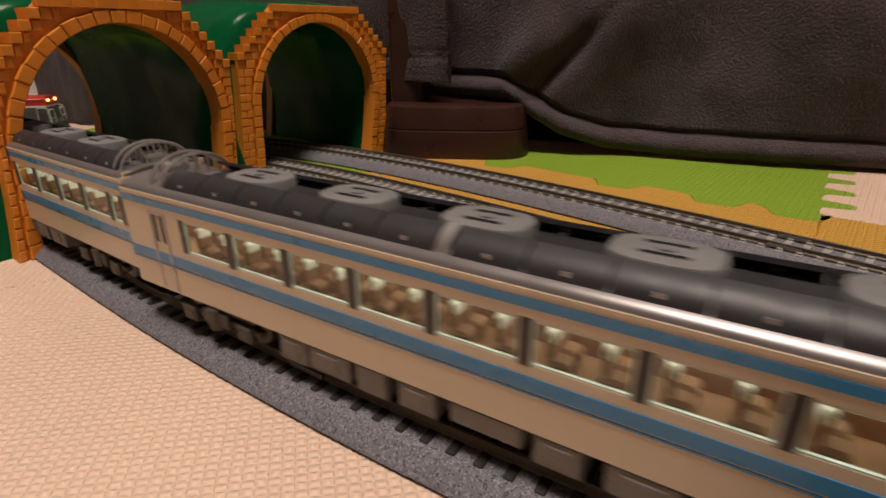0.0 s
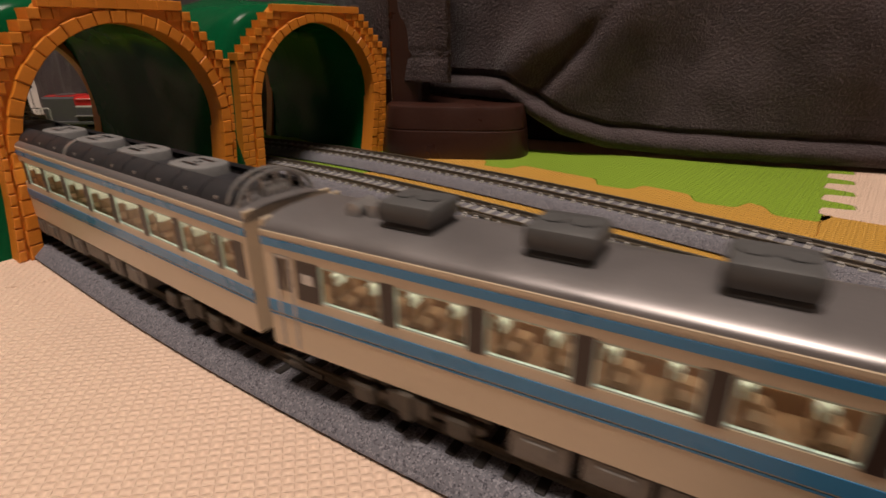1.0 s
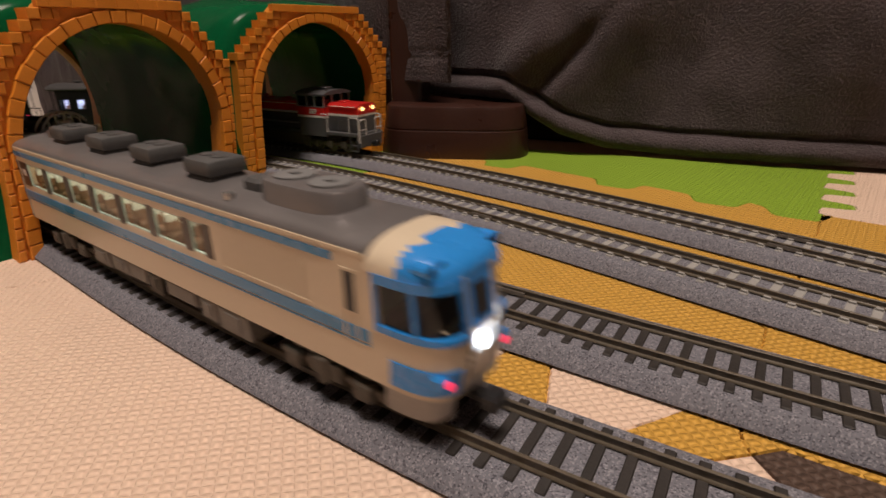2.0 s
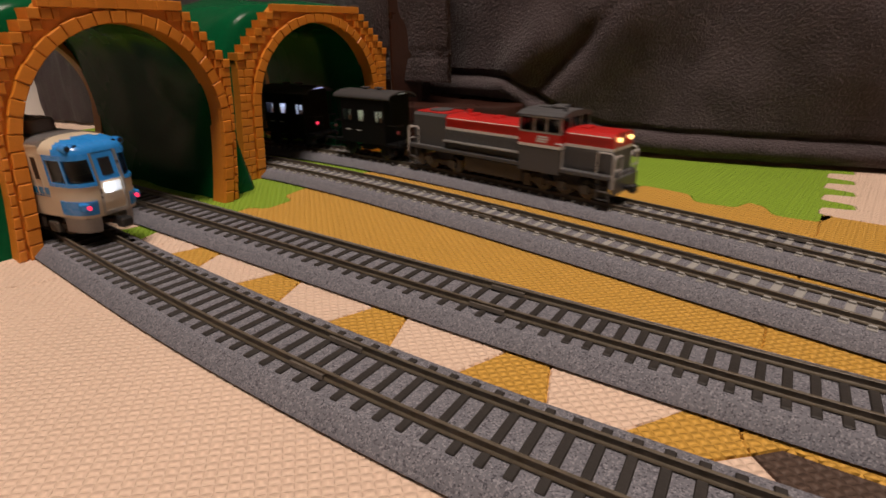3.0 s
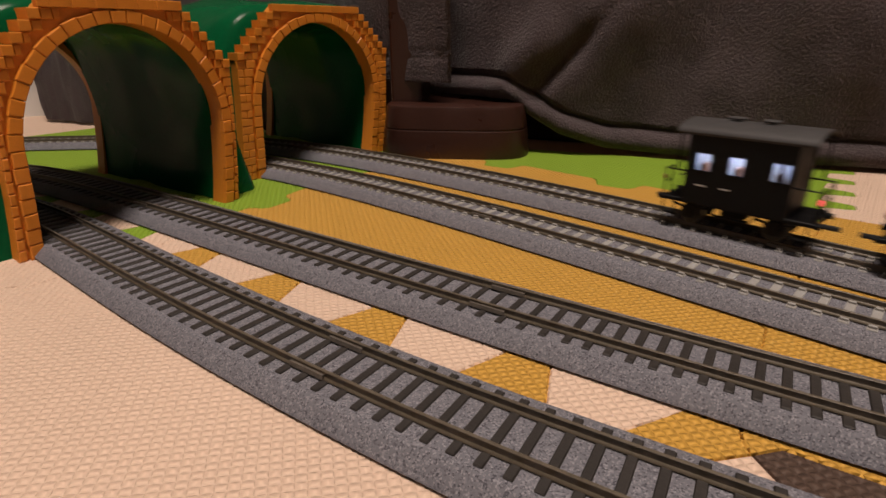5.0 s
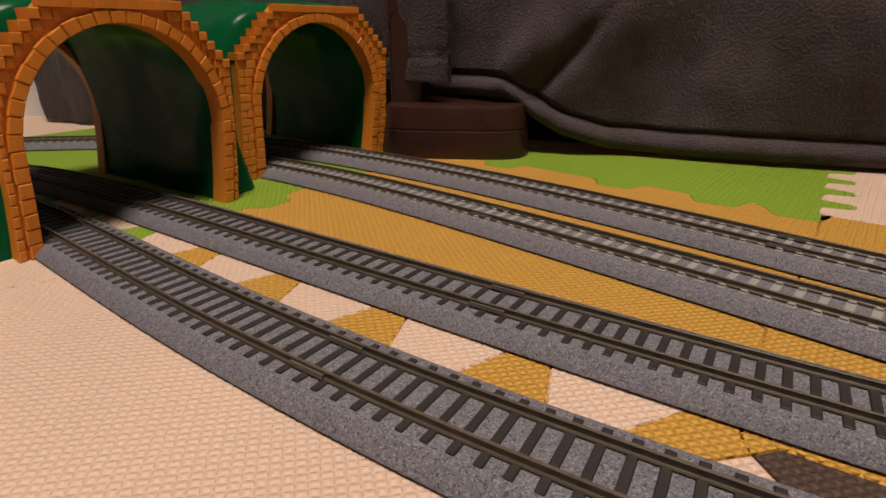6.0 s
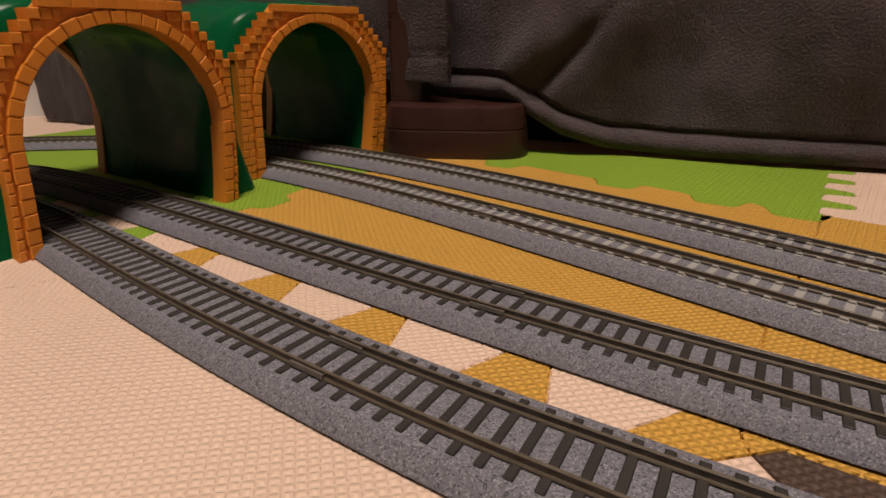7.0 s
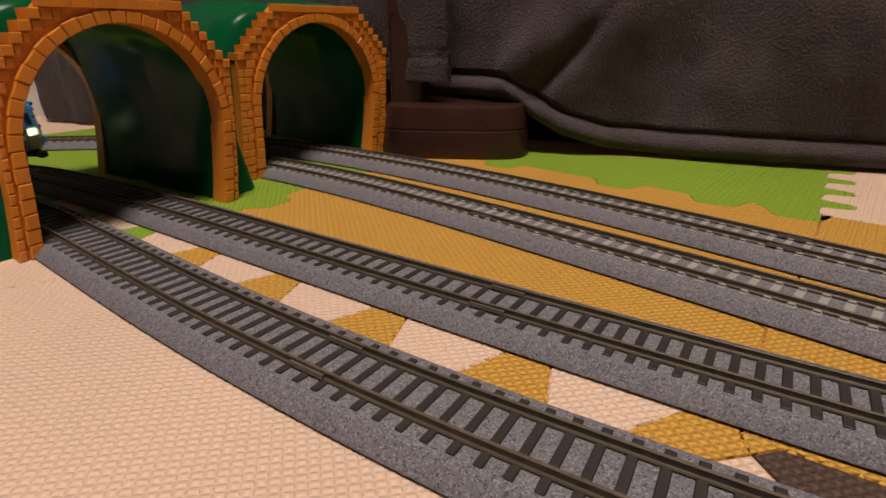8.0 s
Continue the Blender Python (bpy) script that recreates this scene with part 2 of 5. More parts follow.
# ---- centre lines of the four tracks ----
def arc(cx, cy, r, a0, a1, n=9):
    return [(cx + r * math.cos(math.radians(a)), cy + r * math.sin(math.radians(a))) for a in np.linspace(a0, a1, n)]
class Path:
    """A track's centre line, smooth through its corner points, read by its length."""
    def __init__(self, pts):
        P = np.array(pts, float)
        P = np.vstack([2 * P[0] - P[1], P, 2 * P[-1] - P[-2]])
        out = []
        for a, b, c, d in zip(P[:-3], P[1:-2], P[2:-1], P[3:]):
            for u in np.linspace(0, 1, 40, endpoint=False):
                out.append(((-u + 2*u*u - u**3) * a + (2 - 5*u*u + 3*u**3) * b + (u + 4*u*u - 3*u**3) * c + (u**3 - u*u) * d) / 2)
        q = np.array(out + [P[-2]])
        k = np.ones(61) / 61
        q2 = q.copy()
        for i in (0, 1):
            q2[30:-30, i] = np.convolve(q[:, i], k, "valid")
        self.q = q2
        self.s = np.concatenate([[0], np.cumsum(np.hypot(*np.diff(self.q, axis=0).T))])
        self.length = self.s[-1]
    def at(self, s):
        return np.array([np.interp(s, self.s, self.q[:, 0]), np.interp(s, self.s, self.q[:, 1])])
    def way(self, s):
        d = self.at(s + 0.004) - self.at(s - 0.004)
        return d / np.hypot(*d)
    def near(self, x, y):
        i = np.argmin((self.q[:, 0] - x) ** 2 + (self.q[:, 1] - y) ** 2)
        return self.s[i]
T1 = Path([(1.0,-.26),(.6,-.155),(.33,-.06),(.22,-.008),(.13,.038),(.05,.0843),(0,.1147),(-.05,.1485),(-.1,.1848),(-.1495,.2237),(-.199,.2627),(-.2385,.2915),(-.284,.317)] + arc(-.40,-.09,.42,78,330,34))
T2 = Path([(1.0,-.2),(.62,-.12),(.36,-.03),(.28,.018),(.2,.063),(.15,.0926),(.1,.1239),(.05,.1565),(0,.1901),(-.05,.2242),(-.1,.2586),(-.15,.2928),(-.2,.3265),(-.245,.3555)] + arc(-.445,.0675,.35,58,88,7) + arc(-.445,-.09,.5075,94,330,32))
T2.q = T2.q + np.array([-0.00054, -0.00084])
T3 = Path([(1.0,-.08),(.62,-.03),(.36,.03),(.26,.072),(.2,.1145),(.15,.1607),(.1,.2088),(.05,.257),(0,.3038),(-.05,.3476),(-.1,.3867),(-.15,.4196),(-.19,.4415)])
T4 = Path([(1.55,-.03),(1.0,.0),(.62,.04),(.36,.093),(.26,.135),(.2,.1869),(.15,.2406),(.1,.2918),(.05,.3398),(0,.3841),(-.05,.424),(-.1,.4589),(-.15,.4882),(-.2,.5075),(-.265,.52)] + arc(-.34,-.08,.60,90,210,18))


# ---- room shell ----
def room():
    X0, X1, Y0, Y1, H = -2.4, 2.6, -3.0, 1.3, 2.4
    t = 0.1
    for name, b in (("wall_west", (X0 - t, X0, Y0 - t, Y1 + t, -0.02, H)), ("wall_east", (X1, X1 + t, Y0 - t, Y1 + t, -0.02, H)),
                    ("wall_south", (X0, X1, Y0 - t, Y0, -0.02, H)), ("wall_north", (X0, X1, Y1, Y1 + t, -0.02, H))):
        tagged(part(name, one_box(*b), WALLM), "plain white papered room wall, greyed for shade", "wall", kind="structure")
    tagged(part("ceiling", one_box(X0, X1, Y0, Y1, H, H + 0.05), CEILM), "plain white ceiling", "ceiling", kind="structure")
    tagged(part("floor", one_box(X0, X1, Y0, Y1, -0.03, -0.0102), material("wood_floor", (0.33, 0.20, 0.11), 0.5, scale=5, fine=90)), "plain wooden floor under the foam mats", "floor", kind="structure")
    # wall corner with its skirting board, seen through the tunnel; its shade is in WALLM's grey
    w = thing("wall_corner", "white wall corner, greyed for shade, with painted skirting board", "wall", kind="structure")
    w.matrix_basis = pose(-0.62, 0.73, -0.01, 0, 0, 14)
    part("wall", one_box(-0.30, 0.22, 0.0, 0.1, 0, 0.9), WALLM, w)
    part("baseboard", one_box(-0.30, 0.2225, -0.008, 0.0, 0.0, 0.06, bevel=0.002), WHITEP, w)
    lm = thing("ceiling_lamp", "round white ceiling lamp, switched on", "lamp")
    lm.matrix_basis = pose(LAMP[0], LAMP[1], 2.4)
    bm = cyl(bmesh.new(), (0, 0, -0.10), (0, 0, 0), 0.26, 40, 0.24)
    part("shade", bm, material("lamp_shade", (0.9, 0.85, 0.78), 0.6, emit=(1.0, 0.82, 0.62), power=0.8), lm)


room()


# ---- foam mats: interlocking tiles ----
from mathutils.geometry import tessellate_polygon

UA = radians(-34.0)
U, V = Vector((math.cos(UA), math.sin(UA))), Vector((-math.sin(UA), math.cos(UA)))


def uv(u, v):
    q = U * u + V * v
    return (q.x, q.y)


def tabs(a, b, n, amp, phase=0.0, duty=0.5, lean=0.22, neck=0.1):
    """A jigsaw edge from a to b with n rounded teeth, standing amp to either side."""
    a, b = Vector(a), Vector(b)
    d = b - a
    nrm = Vector((-d.y, d.x)).normalized()
    pts = []
    for i in range(n * 24):
        f = i / (n * 24)
        ph = (f * n + phase) % 1.0
        k = math.tanh((math.sin(2 * math.pi * ph) + (duty - 0.5) * 2) / lean)
        w = 0.05 * math.sin(7 * f * n)
        q = a + d * f + nrm * amp * (k + w) + d.normalized() * neck * amp * math.sin(4 * math.pi * ph)
        pts.append((q.x, q.y))
    return pts


def dovetails(a, b, centres, neck, head, depth, drift=0.0):
    """An edge from a to b (along u) with dovetail tongues of that depth, narrow at the neck, with softened corners."""
    line = [a]
    for c in centres:
        v = a[1] + (b[1] - a[1]) * (c - a[0]) / (b[0] - a[0])
        line += [(c - neck, v), (c - head + drift, v - depth), (c + head + drift, v - depth), (c + neck, v)]
    line.append(b)
    pts = []
    for k, q in enumerate(line):
        if k in (0, len(line) - 1):
            pts.append(q)
            continue
        q = Vector(q)
        before, after = Vector(line[k - 1]), Vector(line[k + 1])
        r = min(0.0045, (before - q).length * 0.4, (after - q).length * 0.4)
        p0, p1 = q + (before - q).normalized() * r, q + (after - q).normalized() * r
        for f in np.linspace(0, 1, 6):
            w = p0 * (1 - f) ** 2 + q * 2 * f * (1 - f) + p1 * f * f
            pts.append((w.x, w.y))
    return pts


# edges between neighbouring tiles, in the mats' own grid; the tongues stand 57.7 mm apart
STEP = 0.0577
FIRST = -0.0590
E01 = dovetails((-0.265, 0.1390), (-0.030, 0.1390), [FIRST - STEP * k for k in (3, 2, 1, 0)], 0.0070, 0.0205, 0.0355, -0.001)[:-1] + [(-0.0100, 0.1390), (-0.0235, 0.1195), (-0.028, 0.104), (-0.018, 0.103), (-0.0007, 0.1221), (0.0062, 0.1284)]
CORNER = [(0.0062, 0.1284), (0.0125, 0.1349)]
E01L = dovetails((-0.70, 0.1390), (-0.265, 0.1390), [FIRST - STEP * k for k in range(10, 3, -1)], 0.0080, 0.0205, 0.0355, -0.001)
E01R = dovetails((0.0125, 0.1349), (0.29, 0.1349), [0.0500 + STEP * k for k in range(4)], 0.0125, 0.0215, 0.033, 0.0)
E12 = dovetails((-0.285, 0.394), (0.0205, 0.361), [-0.250, -0.197, -0.100, -0.035, 0.008], 0.017, 0.011, 0.016)
E12L = tabs((-0.685, 0.41), (-0.285, 0.394), 8, 0.007, 0.2)
E12R = [(0.0205, 0.361), (0.034, 0.3600)] + tabs((0.048, 0.3585), (0.30, 0.335), 5, 0.003, 0.0)
V0 = tabs((0.012, -0.15), (0.012, 0.100), 5, 0.010) + [(0.0125, 0.1220), (0.0062, 0.1284)]
V1 = [(0.0062, 0.1284), (0.003, 0.1345), (0.0039, 0.19)] + tabs((0.004, 0.200), (0.016, 0.335), 4, 0.003) + [(0.0205, 0.361)]
V1L = tabs((-0.265, 0.1390), (-0.285, 0.394), 5, 0.006, 0.4)
V2 = tabs((0.027, 0.3625), (0.032, 0.4975), 4, 0.0085, 0.0, 0.58, 0.2, 0.1)
V0L = tabs((-0.265, -0.15), (-0.265, 0.1390), 6, 0.004)
V1LL = [(-0.70, 0.1390), (-0.692, 0.30), (-0.685, 0.41)]


def mat_tile(outline, mat, label, z=0.0):
    pts = [uv(*q) for q in outline]
    area = sum(a[0] * b[1] - b[0] * a[1] for a, b in zip(pts, pts[1:] + pts[:1]))
    if area < 0:
        pts = pts[::-1]
    clean = [q for q, w in zip(pts, pts[1:] + pts[:1]) if math.hypot(q[0] - w[0], q[1] - w[1]) > 2e-4]
    pts = clean
    n = len(pts)
    bm = bmesh.new()
    inset = []
    for k in range(n):
        d = Vector(pts[(k + 1) % n]) - Vector(pts[k - 1])
        d = d.normalized() if d.length > 1e-9 else Vector((1, 0))
        inset.append((pts[k][0] - d.y * 0.0006, pts[k][1] + d.x * 0.0006))
    low = [bm.verts.new((x, y, -0.010)) for x, y in pts]
    rim = [bm.verts.new((x, y, z - 0.0008)) for x, y in pts]
    top = [bm.verts.new((x, y, z)) for x, y in inset]
    for i in range(n):
        j = (i + 1) % n
        bm.faces.new((low[i], low[j], rim[j], rim[i]))
        bm.faces.new((rim[i], rim[j], top[j], top[i]))
    for tri in tessellate_polygon([[Vector((x, y, 0)) for x, y in inset]]):
        f = [top[k] for k in tri]
        if (f[1].co - f[0].co).cross(f[2].co - f[0].co).z < 0:
            f = f[::-1]
        if len(set(f)) == 3:
            bm.faces.new(f)
    return tagged(part("foam_mat", bm, mat), label, "foam mat", "interlocking foam mats")


r = lambda q: q[::-1]
mat_tile(V0 + r(E01) + r(V0L), BEIGE, "beige woven-textured foam mat with jigsaw edge beside the curved track")
mat_tile([(-0.70, -0.15), *V0L, *r(E01L)], BEIGE, "beige woven-textured foam mat under the tunnel entrance")
mat_tile([*r(V0), (0.29, -0.15), *r(E01R), *r(CORNER)], BROWN, "dark brown foam mat, a corner showing between two tracks")
mat_tile([*E01, *V1, *r(E12), *r(V1L)], GOLD, "golden yellow foam mat with jigsaw tabs between two tracks")
mat_tile([*E01L, *V1L, *r(E12L), *r(V1LL)], GREEN, "lime green foam mat lying under the toy tunnels")
mat_tile([*CORNER, *E01R, (0.30, 0.335), *r(E12R), *r(V1)], GOLD_TURNED, "golden yellow foam mat under the tracks")
mat_tile([*E12, *V2, (-0.198, 0.447), (-0.296, 0.412)], GREEN, "lime green foam mat in front of the hanging blanket")
mat_tile([*E12R, (0.31, 0.57), *r(V2)], BEIGE, "pale beige foam mat joined to a green one by teeth")
mat_tile([(-0.285, 0.394), (-0.297, 0.50), (-0.685, 0.52), *E12L], GREEN, "lime green foam mat behind the tunnels")
mat_tile([(-1.2, -0.15), (-0.70, -0.15), (-0.70, 0.1390), (-0.692, 0.30), (-0.685, 0.41), (-0.685, 0.70), (-1.2, 0.70)], BEIGE, "pale beige foam mats by the white wall")
mat_tile([(-1.2, -0.45), (1.3, -0.45), (1.3, -0.1502), (-1.2, -0.1502)], BEIGE, "beige foam mat at the near side of the layout")
mat_tile([(0.3005, -0.15), (1.3, -0.15), (1.3, 0.7), (0.3005, 0.7)], BEIGE, "beige foam mat at the end of the layout")
mat_tile([(-0.6845, 0.525), (-0.32, 0.505), (-0.32, 0.70), (-0.6845, 0.70)], BEIGE, "pale beige foam mat by the blanket corner")


# ---- tracks ----
def sleeper_mesh(name, half, w, z0, z1, mat):
    bm = one_box(-w / 2, w / 2, -half, half, z0, z1, bevel=0.0003)
    me = bpy.data.meshes.new(name)
    bm.to_mesh(me)
    bm.free()
    me.materials.append(mat)
    return me


def clip_mesh():
    bm = bmesh.new()
    for sy in (-1, 1):
        for d in (-0.0022, 0.0022):
            box(bm, -0.0012, 0.0012, sy * 0.00825 + d - 0.0007, sy * 0.00825 + d + 0.0007, 0.0064, 0.0071)
    me = bpy.data.meshes.new("rail_clip")
    bm.to_mesh(me)
    bm.free()
    me.materials.append(GREY_TIE)
    return me


WOOD_ME = sleeper_mesh("sleeper", 0.0140, 0.0027, 0.0045, 0.0064, WOOD_TIE)
GREY_ME = sleeper_mesh("sleeper", 0.0122, 0.0032, 0.0045, 0.0063, GREY_TIE)
CLIP_ME = clip_mesh()
RAIL_PROFILE = [(-0.0011, 0.0063), (0.0011, 0.0063), (0.0010, 0.0067), (0.00055, 0.0071), (0.00045, 0.0083), (0.00055, 0.0085), (0.00052, 0.0089), (0.00040, 0.0090),
                (-0.00040, 0.0090), (-0.00052, 0.0089), (-0.00055, 0.0085), (-0.00045, 0.0083), (-0.00055, 0.0071), (-0.0010, 0.0067)]


def track(path, s0, s1, grey, pitch, joints, label, anchor, change=0.0, pitch_before=0.0):
    tr = thing("railway_track", label, "model track", "model railway tracks")
    h0, h1 = 0.0154, 0.0210
    side = [(h1 - 0.0015, 0.0002), (h1 - 0.0012, 0.0010), (h1, 0.0011), (h1 - 0.0003, 0.0017), (h0 + 0.0009, 0.0053), (h0, 0.0058)]
    bed = part("roadbed", sweep(bmesh.new(), path, s0, s1, 0.006, [(-side[0][0], side[0][1])] + side + [(-a, z) for a, z in side[:0:-1]]), BALLAST, tr, "speckled grey moulded ballast")
    smooth(bed, 30)
    for side in (-1, 1):
        smooth(part("rail", sweep(bmesh.new(), path, s0, s1, 0.005, [(a + side * 0.00825, z) for a, z in RAIL_PROFILE]), RAILM, tr), 35)
        for sj in joints:
            bm = bmesh.new()
            sweep(bm, path, sj - 0.007, sj + 0.007, 0.004, [(side * 0.00825 - 0.0016, 0.0066), (side * 0.00825 + 0.0016, 0.0066), (side * 0.00825 + 0.0013, 0.0080), (side * 0.00825 - 0.0013, 0.0080)])
            part("rail_joiner", bm, JOINM, tr, "brown metal rail joiner")
    places = []
    for way in (1, -1):
        s = anchor if way > 0 else anchor - (pitch_before or pitch)
        while s0 < s < s1:
            places.append(s)
            s += way * (pitch if s + way * 0.001 > change else pitch_before)
    for s in sorted(places)[:298]:
        q, w = path.at(s), path.way(s)
        m = pose(q[0], q[1], 0, 0, 0, math.degrees(math.atan2(w[1], w[0])))
        ob = share("sleeper", GREY_ME if grey else WOOD_ME, tr, m)
        if grey:
            share("rail_clip", CLIP_ME, ob, Matrix())
    return tr


track(T1, 0.66, 2.02, False, 0.00745, (1.122, 1.33), "curved model track with dark sleepers on grey ballast", 1.1520, 1.1520, 0.0075)
track(T2, 0.66, 2.06, False, 0.0081, (1.065, 1.30), "model track with dark sleepers leading through the tunnel", 1.0338, 1.0338, 0.00677)
track(T3, 0.70, T3.length - 0.01, True, 0.00788, (1.075,), "model track with pale concrete sleepers on grey ballast", 0.9598)
track(T4, 1.14, 3.0, True, 0.00776, (1.45, 1.76), "rear model track with pale concrete sleepers", 1.49006)


# ---- toy tunnels ----
def tunnel(m, HW, H, LEN, seed, label, lean, foot, belly):
    rng = random.Random(seed)
    tn = thing("toy_tunnel", label, "toy tunnel", "toy tunnels")
    tn.matrix_basis = m
    k = H / 0.117
    ib, im, zs = HW * foot, HW * belly, 0.050 * k          # inner half widths at the foot and the springing
    zi = 0.1055 * k
    def inner(n=30):
        pts = [(ib + (im - ib) * (1 - (1 - z / zs) ** 1.6), z) for z in np.linspace(0, zs, 7)[:-1]]
        pts += [(im * math.cos(a), zs + (zi - zs) * math.sin(a)) for a in np.linspace(0, math.pi, n)]
        pts += [(-x, z) for x, z in pts[:6][::-1]]
        return pts                                          # right foot, over the crown, to the left foot
    step_n, top_w = 7, HW * 0.50
    dx, dz = (HW - top_w) / step_n, 0.0051 * k
    def frame_plate(y0, y1, mat, name):
        """Bridges the inner outline to an envelope just inside the stepped bricks."""
        bm = bmesh.new()
        i = inner(48)
        o = []
        ze = H - step_n * dz
        for x, z in i:
            if z < zs:
                o.append((math.copysign(HW * 0.985, x), z))
            else:
                d = Vector((x, z - zs)).normalized()
                best = 10.0
                if abs(d.x) > 1e-5:
                    t = HW * 0.985 / abs(d.x)
                    if zs + d.y * t <= ze:
                        best = t
                if d.y > 1e-5:
                    best = min(best, (H - 0.0008 - zs) / d.y)
                # the slanting flank below the steps
                den = abs(d.x) * (H - ze) + d.y * (HW - top_w)
                if den > 1e-9:
                    t = ((HW - 0.3 * dx) * (H - ze) + (ze - zs) * (HW - top_w)) / den
                    best = min(best, t)
                o.append((d.x * best, zs + d.y * best))
        rings = [[bm.verts.new((x, y, z)) for x, z in pts] for y, pts in ((y0, i), (y0, o), (y1, o), (y1, i))]
        n = len(i)
        for r0, r1 in zip(rings, rings[1:] + rings[:1]):
            for q in range(n - 1):
                bm.faces.new((r0[q], r0[q + 1], r1[q + 1], r1[q]))
        for q in (0, n - 1):
            bm.faces.new([r[q] for r in rings])
        bmesh.ops.recalc_face_normals(bm, faces=bm.faces)
        return part(name, bm, mat, tn)
    portal = frame_plate(0.0015, 0.012, ORANGE, "portal")
    back = frame_plate(LEN - 0.010, LEN, ORANGE, "back_portal")
    def block(pts, y0=-0.0006, y1=0.003):
        cx, cz = sum(q[0] for q in pts) / len(pts), sum(q[1] for q in pts) / len(pts)
        gap, bev = 0.00018, 0.0006
        def shrink(d):
            out = []
            for x, z in pts:
                l = math.hypot(x - cx, z - cz)
                out.append((cx + (x - cx) * (1 - d * 1.3 / l), cz + (z - cz) * (1 - d * 1.3 / l)))
            return out
        bm = bmesh.new()
        j = rng.uniform(-0.0002, 0.0002)
        rings = [[bm.verts.new((x, y, z)) for x, z in shrink(d)] for y, d in ((y1, gap), (y0 + bev * 0.8 + j, gap), (y0 + bev * 0.25 + j, gap + bev * 0.35), (y0 + j, gap + bev))]
        n = len(pts)
        for a, b in zip(rings, rings[1:]):
            for i in range(n):
                bm.faces.new((a[i], a[(i + 1) % n], b[(i + 1) % n], b[i]))
        bm.faces.new(rings[-1])
        bmesh.ops.recalc_face_normals(bm, faces=bm.faces)
        part("brick", bm, ORANGE, portal)
    # ring of arch stones
    ring = 0.0062 * k
    c = inner(60)
    seg = [0]
    for a, b in zip(c, c[1:]):
        seg.append(seg[-1] + math.hypot(b[0] - a[0], b[1] - a[1]))
    def along(s):
        x = float(np.interp(s, seg, [q[0] for q in c]))
        z = float(np.interp(s, seg, [q[1] for q in c]))
        x2, z2 = float(np.interp(s + 0.001, seg, [q[0] for q in c])), float(np.interp(s + 0.001, seg, [q[1] for q in c]))
        x1, z1 = float(np.interp(s - 0.001, seg, [q[0] for q in c])), float(np.interp(s - 0.001, seg, [q[1] for q in c]))
        t = Vector((x2 - x1, z2 - z1)).normalized()
        return Vector((x, z)), Vector((t.y, -t.x))
    n = 37
    for i in range(n):
        p0, n0 = along(seg[-1] * i / n)
        p1, n1 = along(seg[-1] * (i + 1) / n)
        w = ring * (1.05 if i % 2 else 0.98)
        q = [tuple(p0), tuple(p0 + n0 * w), tuple(p1 + n1 * w), tuple(p1)]
        block(q, -0.0012)
    # courses of bricks outside the ring
    def ring_x(z):
        if z > zi + ring:
            return 0.0
        best = 0.0
        for s in np.linspace(0, seg[-1] / 2, 160):
            p0, n0 = along(s)
            w = p0 + n0 * ring * 1.12
            if abs(w.y - z) < 0.0012 * k:
                best = max(best, w.x)
        return best
    zc, row = 0.0, 0
    hrow = (H - step_n * dz) / 15
    levels = []
    while row < 15:
        levels.append((zc, zc + hrow, HW))
        zc += hrow
        row += 1
    x = HW
    for i in range(step_n):
        x -= dx
        levels.append((zc, zc + dz, x + dx))
        zc += dz
    for row, (z0, z1, xo) in enumerate(levels):
        xi = max(ring_x(z0 + 0.0003), ring_x(z1))
        for sx in (-1, 1):
            if xi > 0.001:
                x = xo
                first = True
                while x - xi > 0.0022:
                    w = min(dx * (1.2 if row >= 15 else rng.choice((0.9, 1.3, 1.6))), x - xi)
                    if x - w - xi < 0.002:
                        w = x - xi
                    block([(sx * x, z0), (sx * x, z1), (sx * (x - w), z1), (sx * (x - w), z0)], -0.0010 if first and row >= 15 else 0.0, 0.0115 if first and row >= 15 else 0.003)
                    x -= w
                    first = False
        if xi <= 0.001:
            m_ = 7 if row % 2 else 6
            for i in range(m_):
                a, b = -xo + 2 * xo * i / m_, -xo + 2 * xo * (i + 1) / m_
                block([(a, z0), (b, z0), (b, z1), (a, z1)], -0.0010)
    # the top course, proud
    for i in range(6):
        a, b = -top_w + 2 * top_w * i / 6, -top_w + 2 * top_w * (i + 1) / 6
        block([(a, H - dz), (b, H - dz), (b, H), (a, H)], -0.0014, 0.0115)
    # the green hill: a wavy shell, thick, open at both ends
    bm = bmesh.new()
    NA, NL = 56, 30
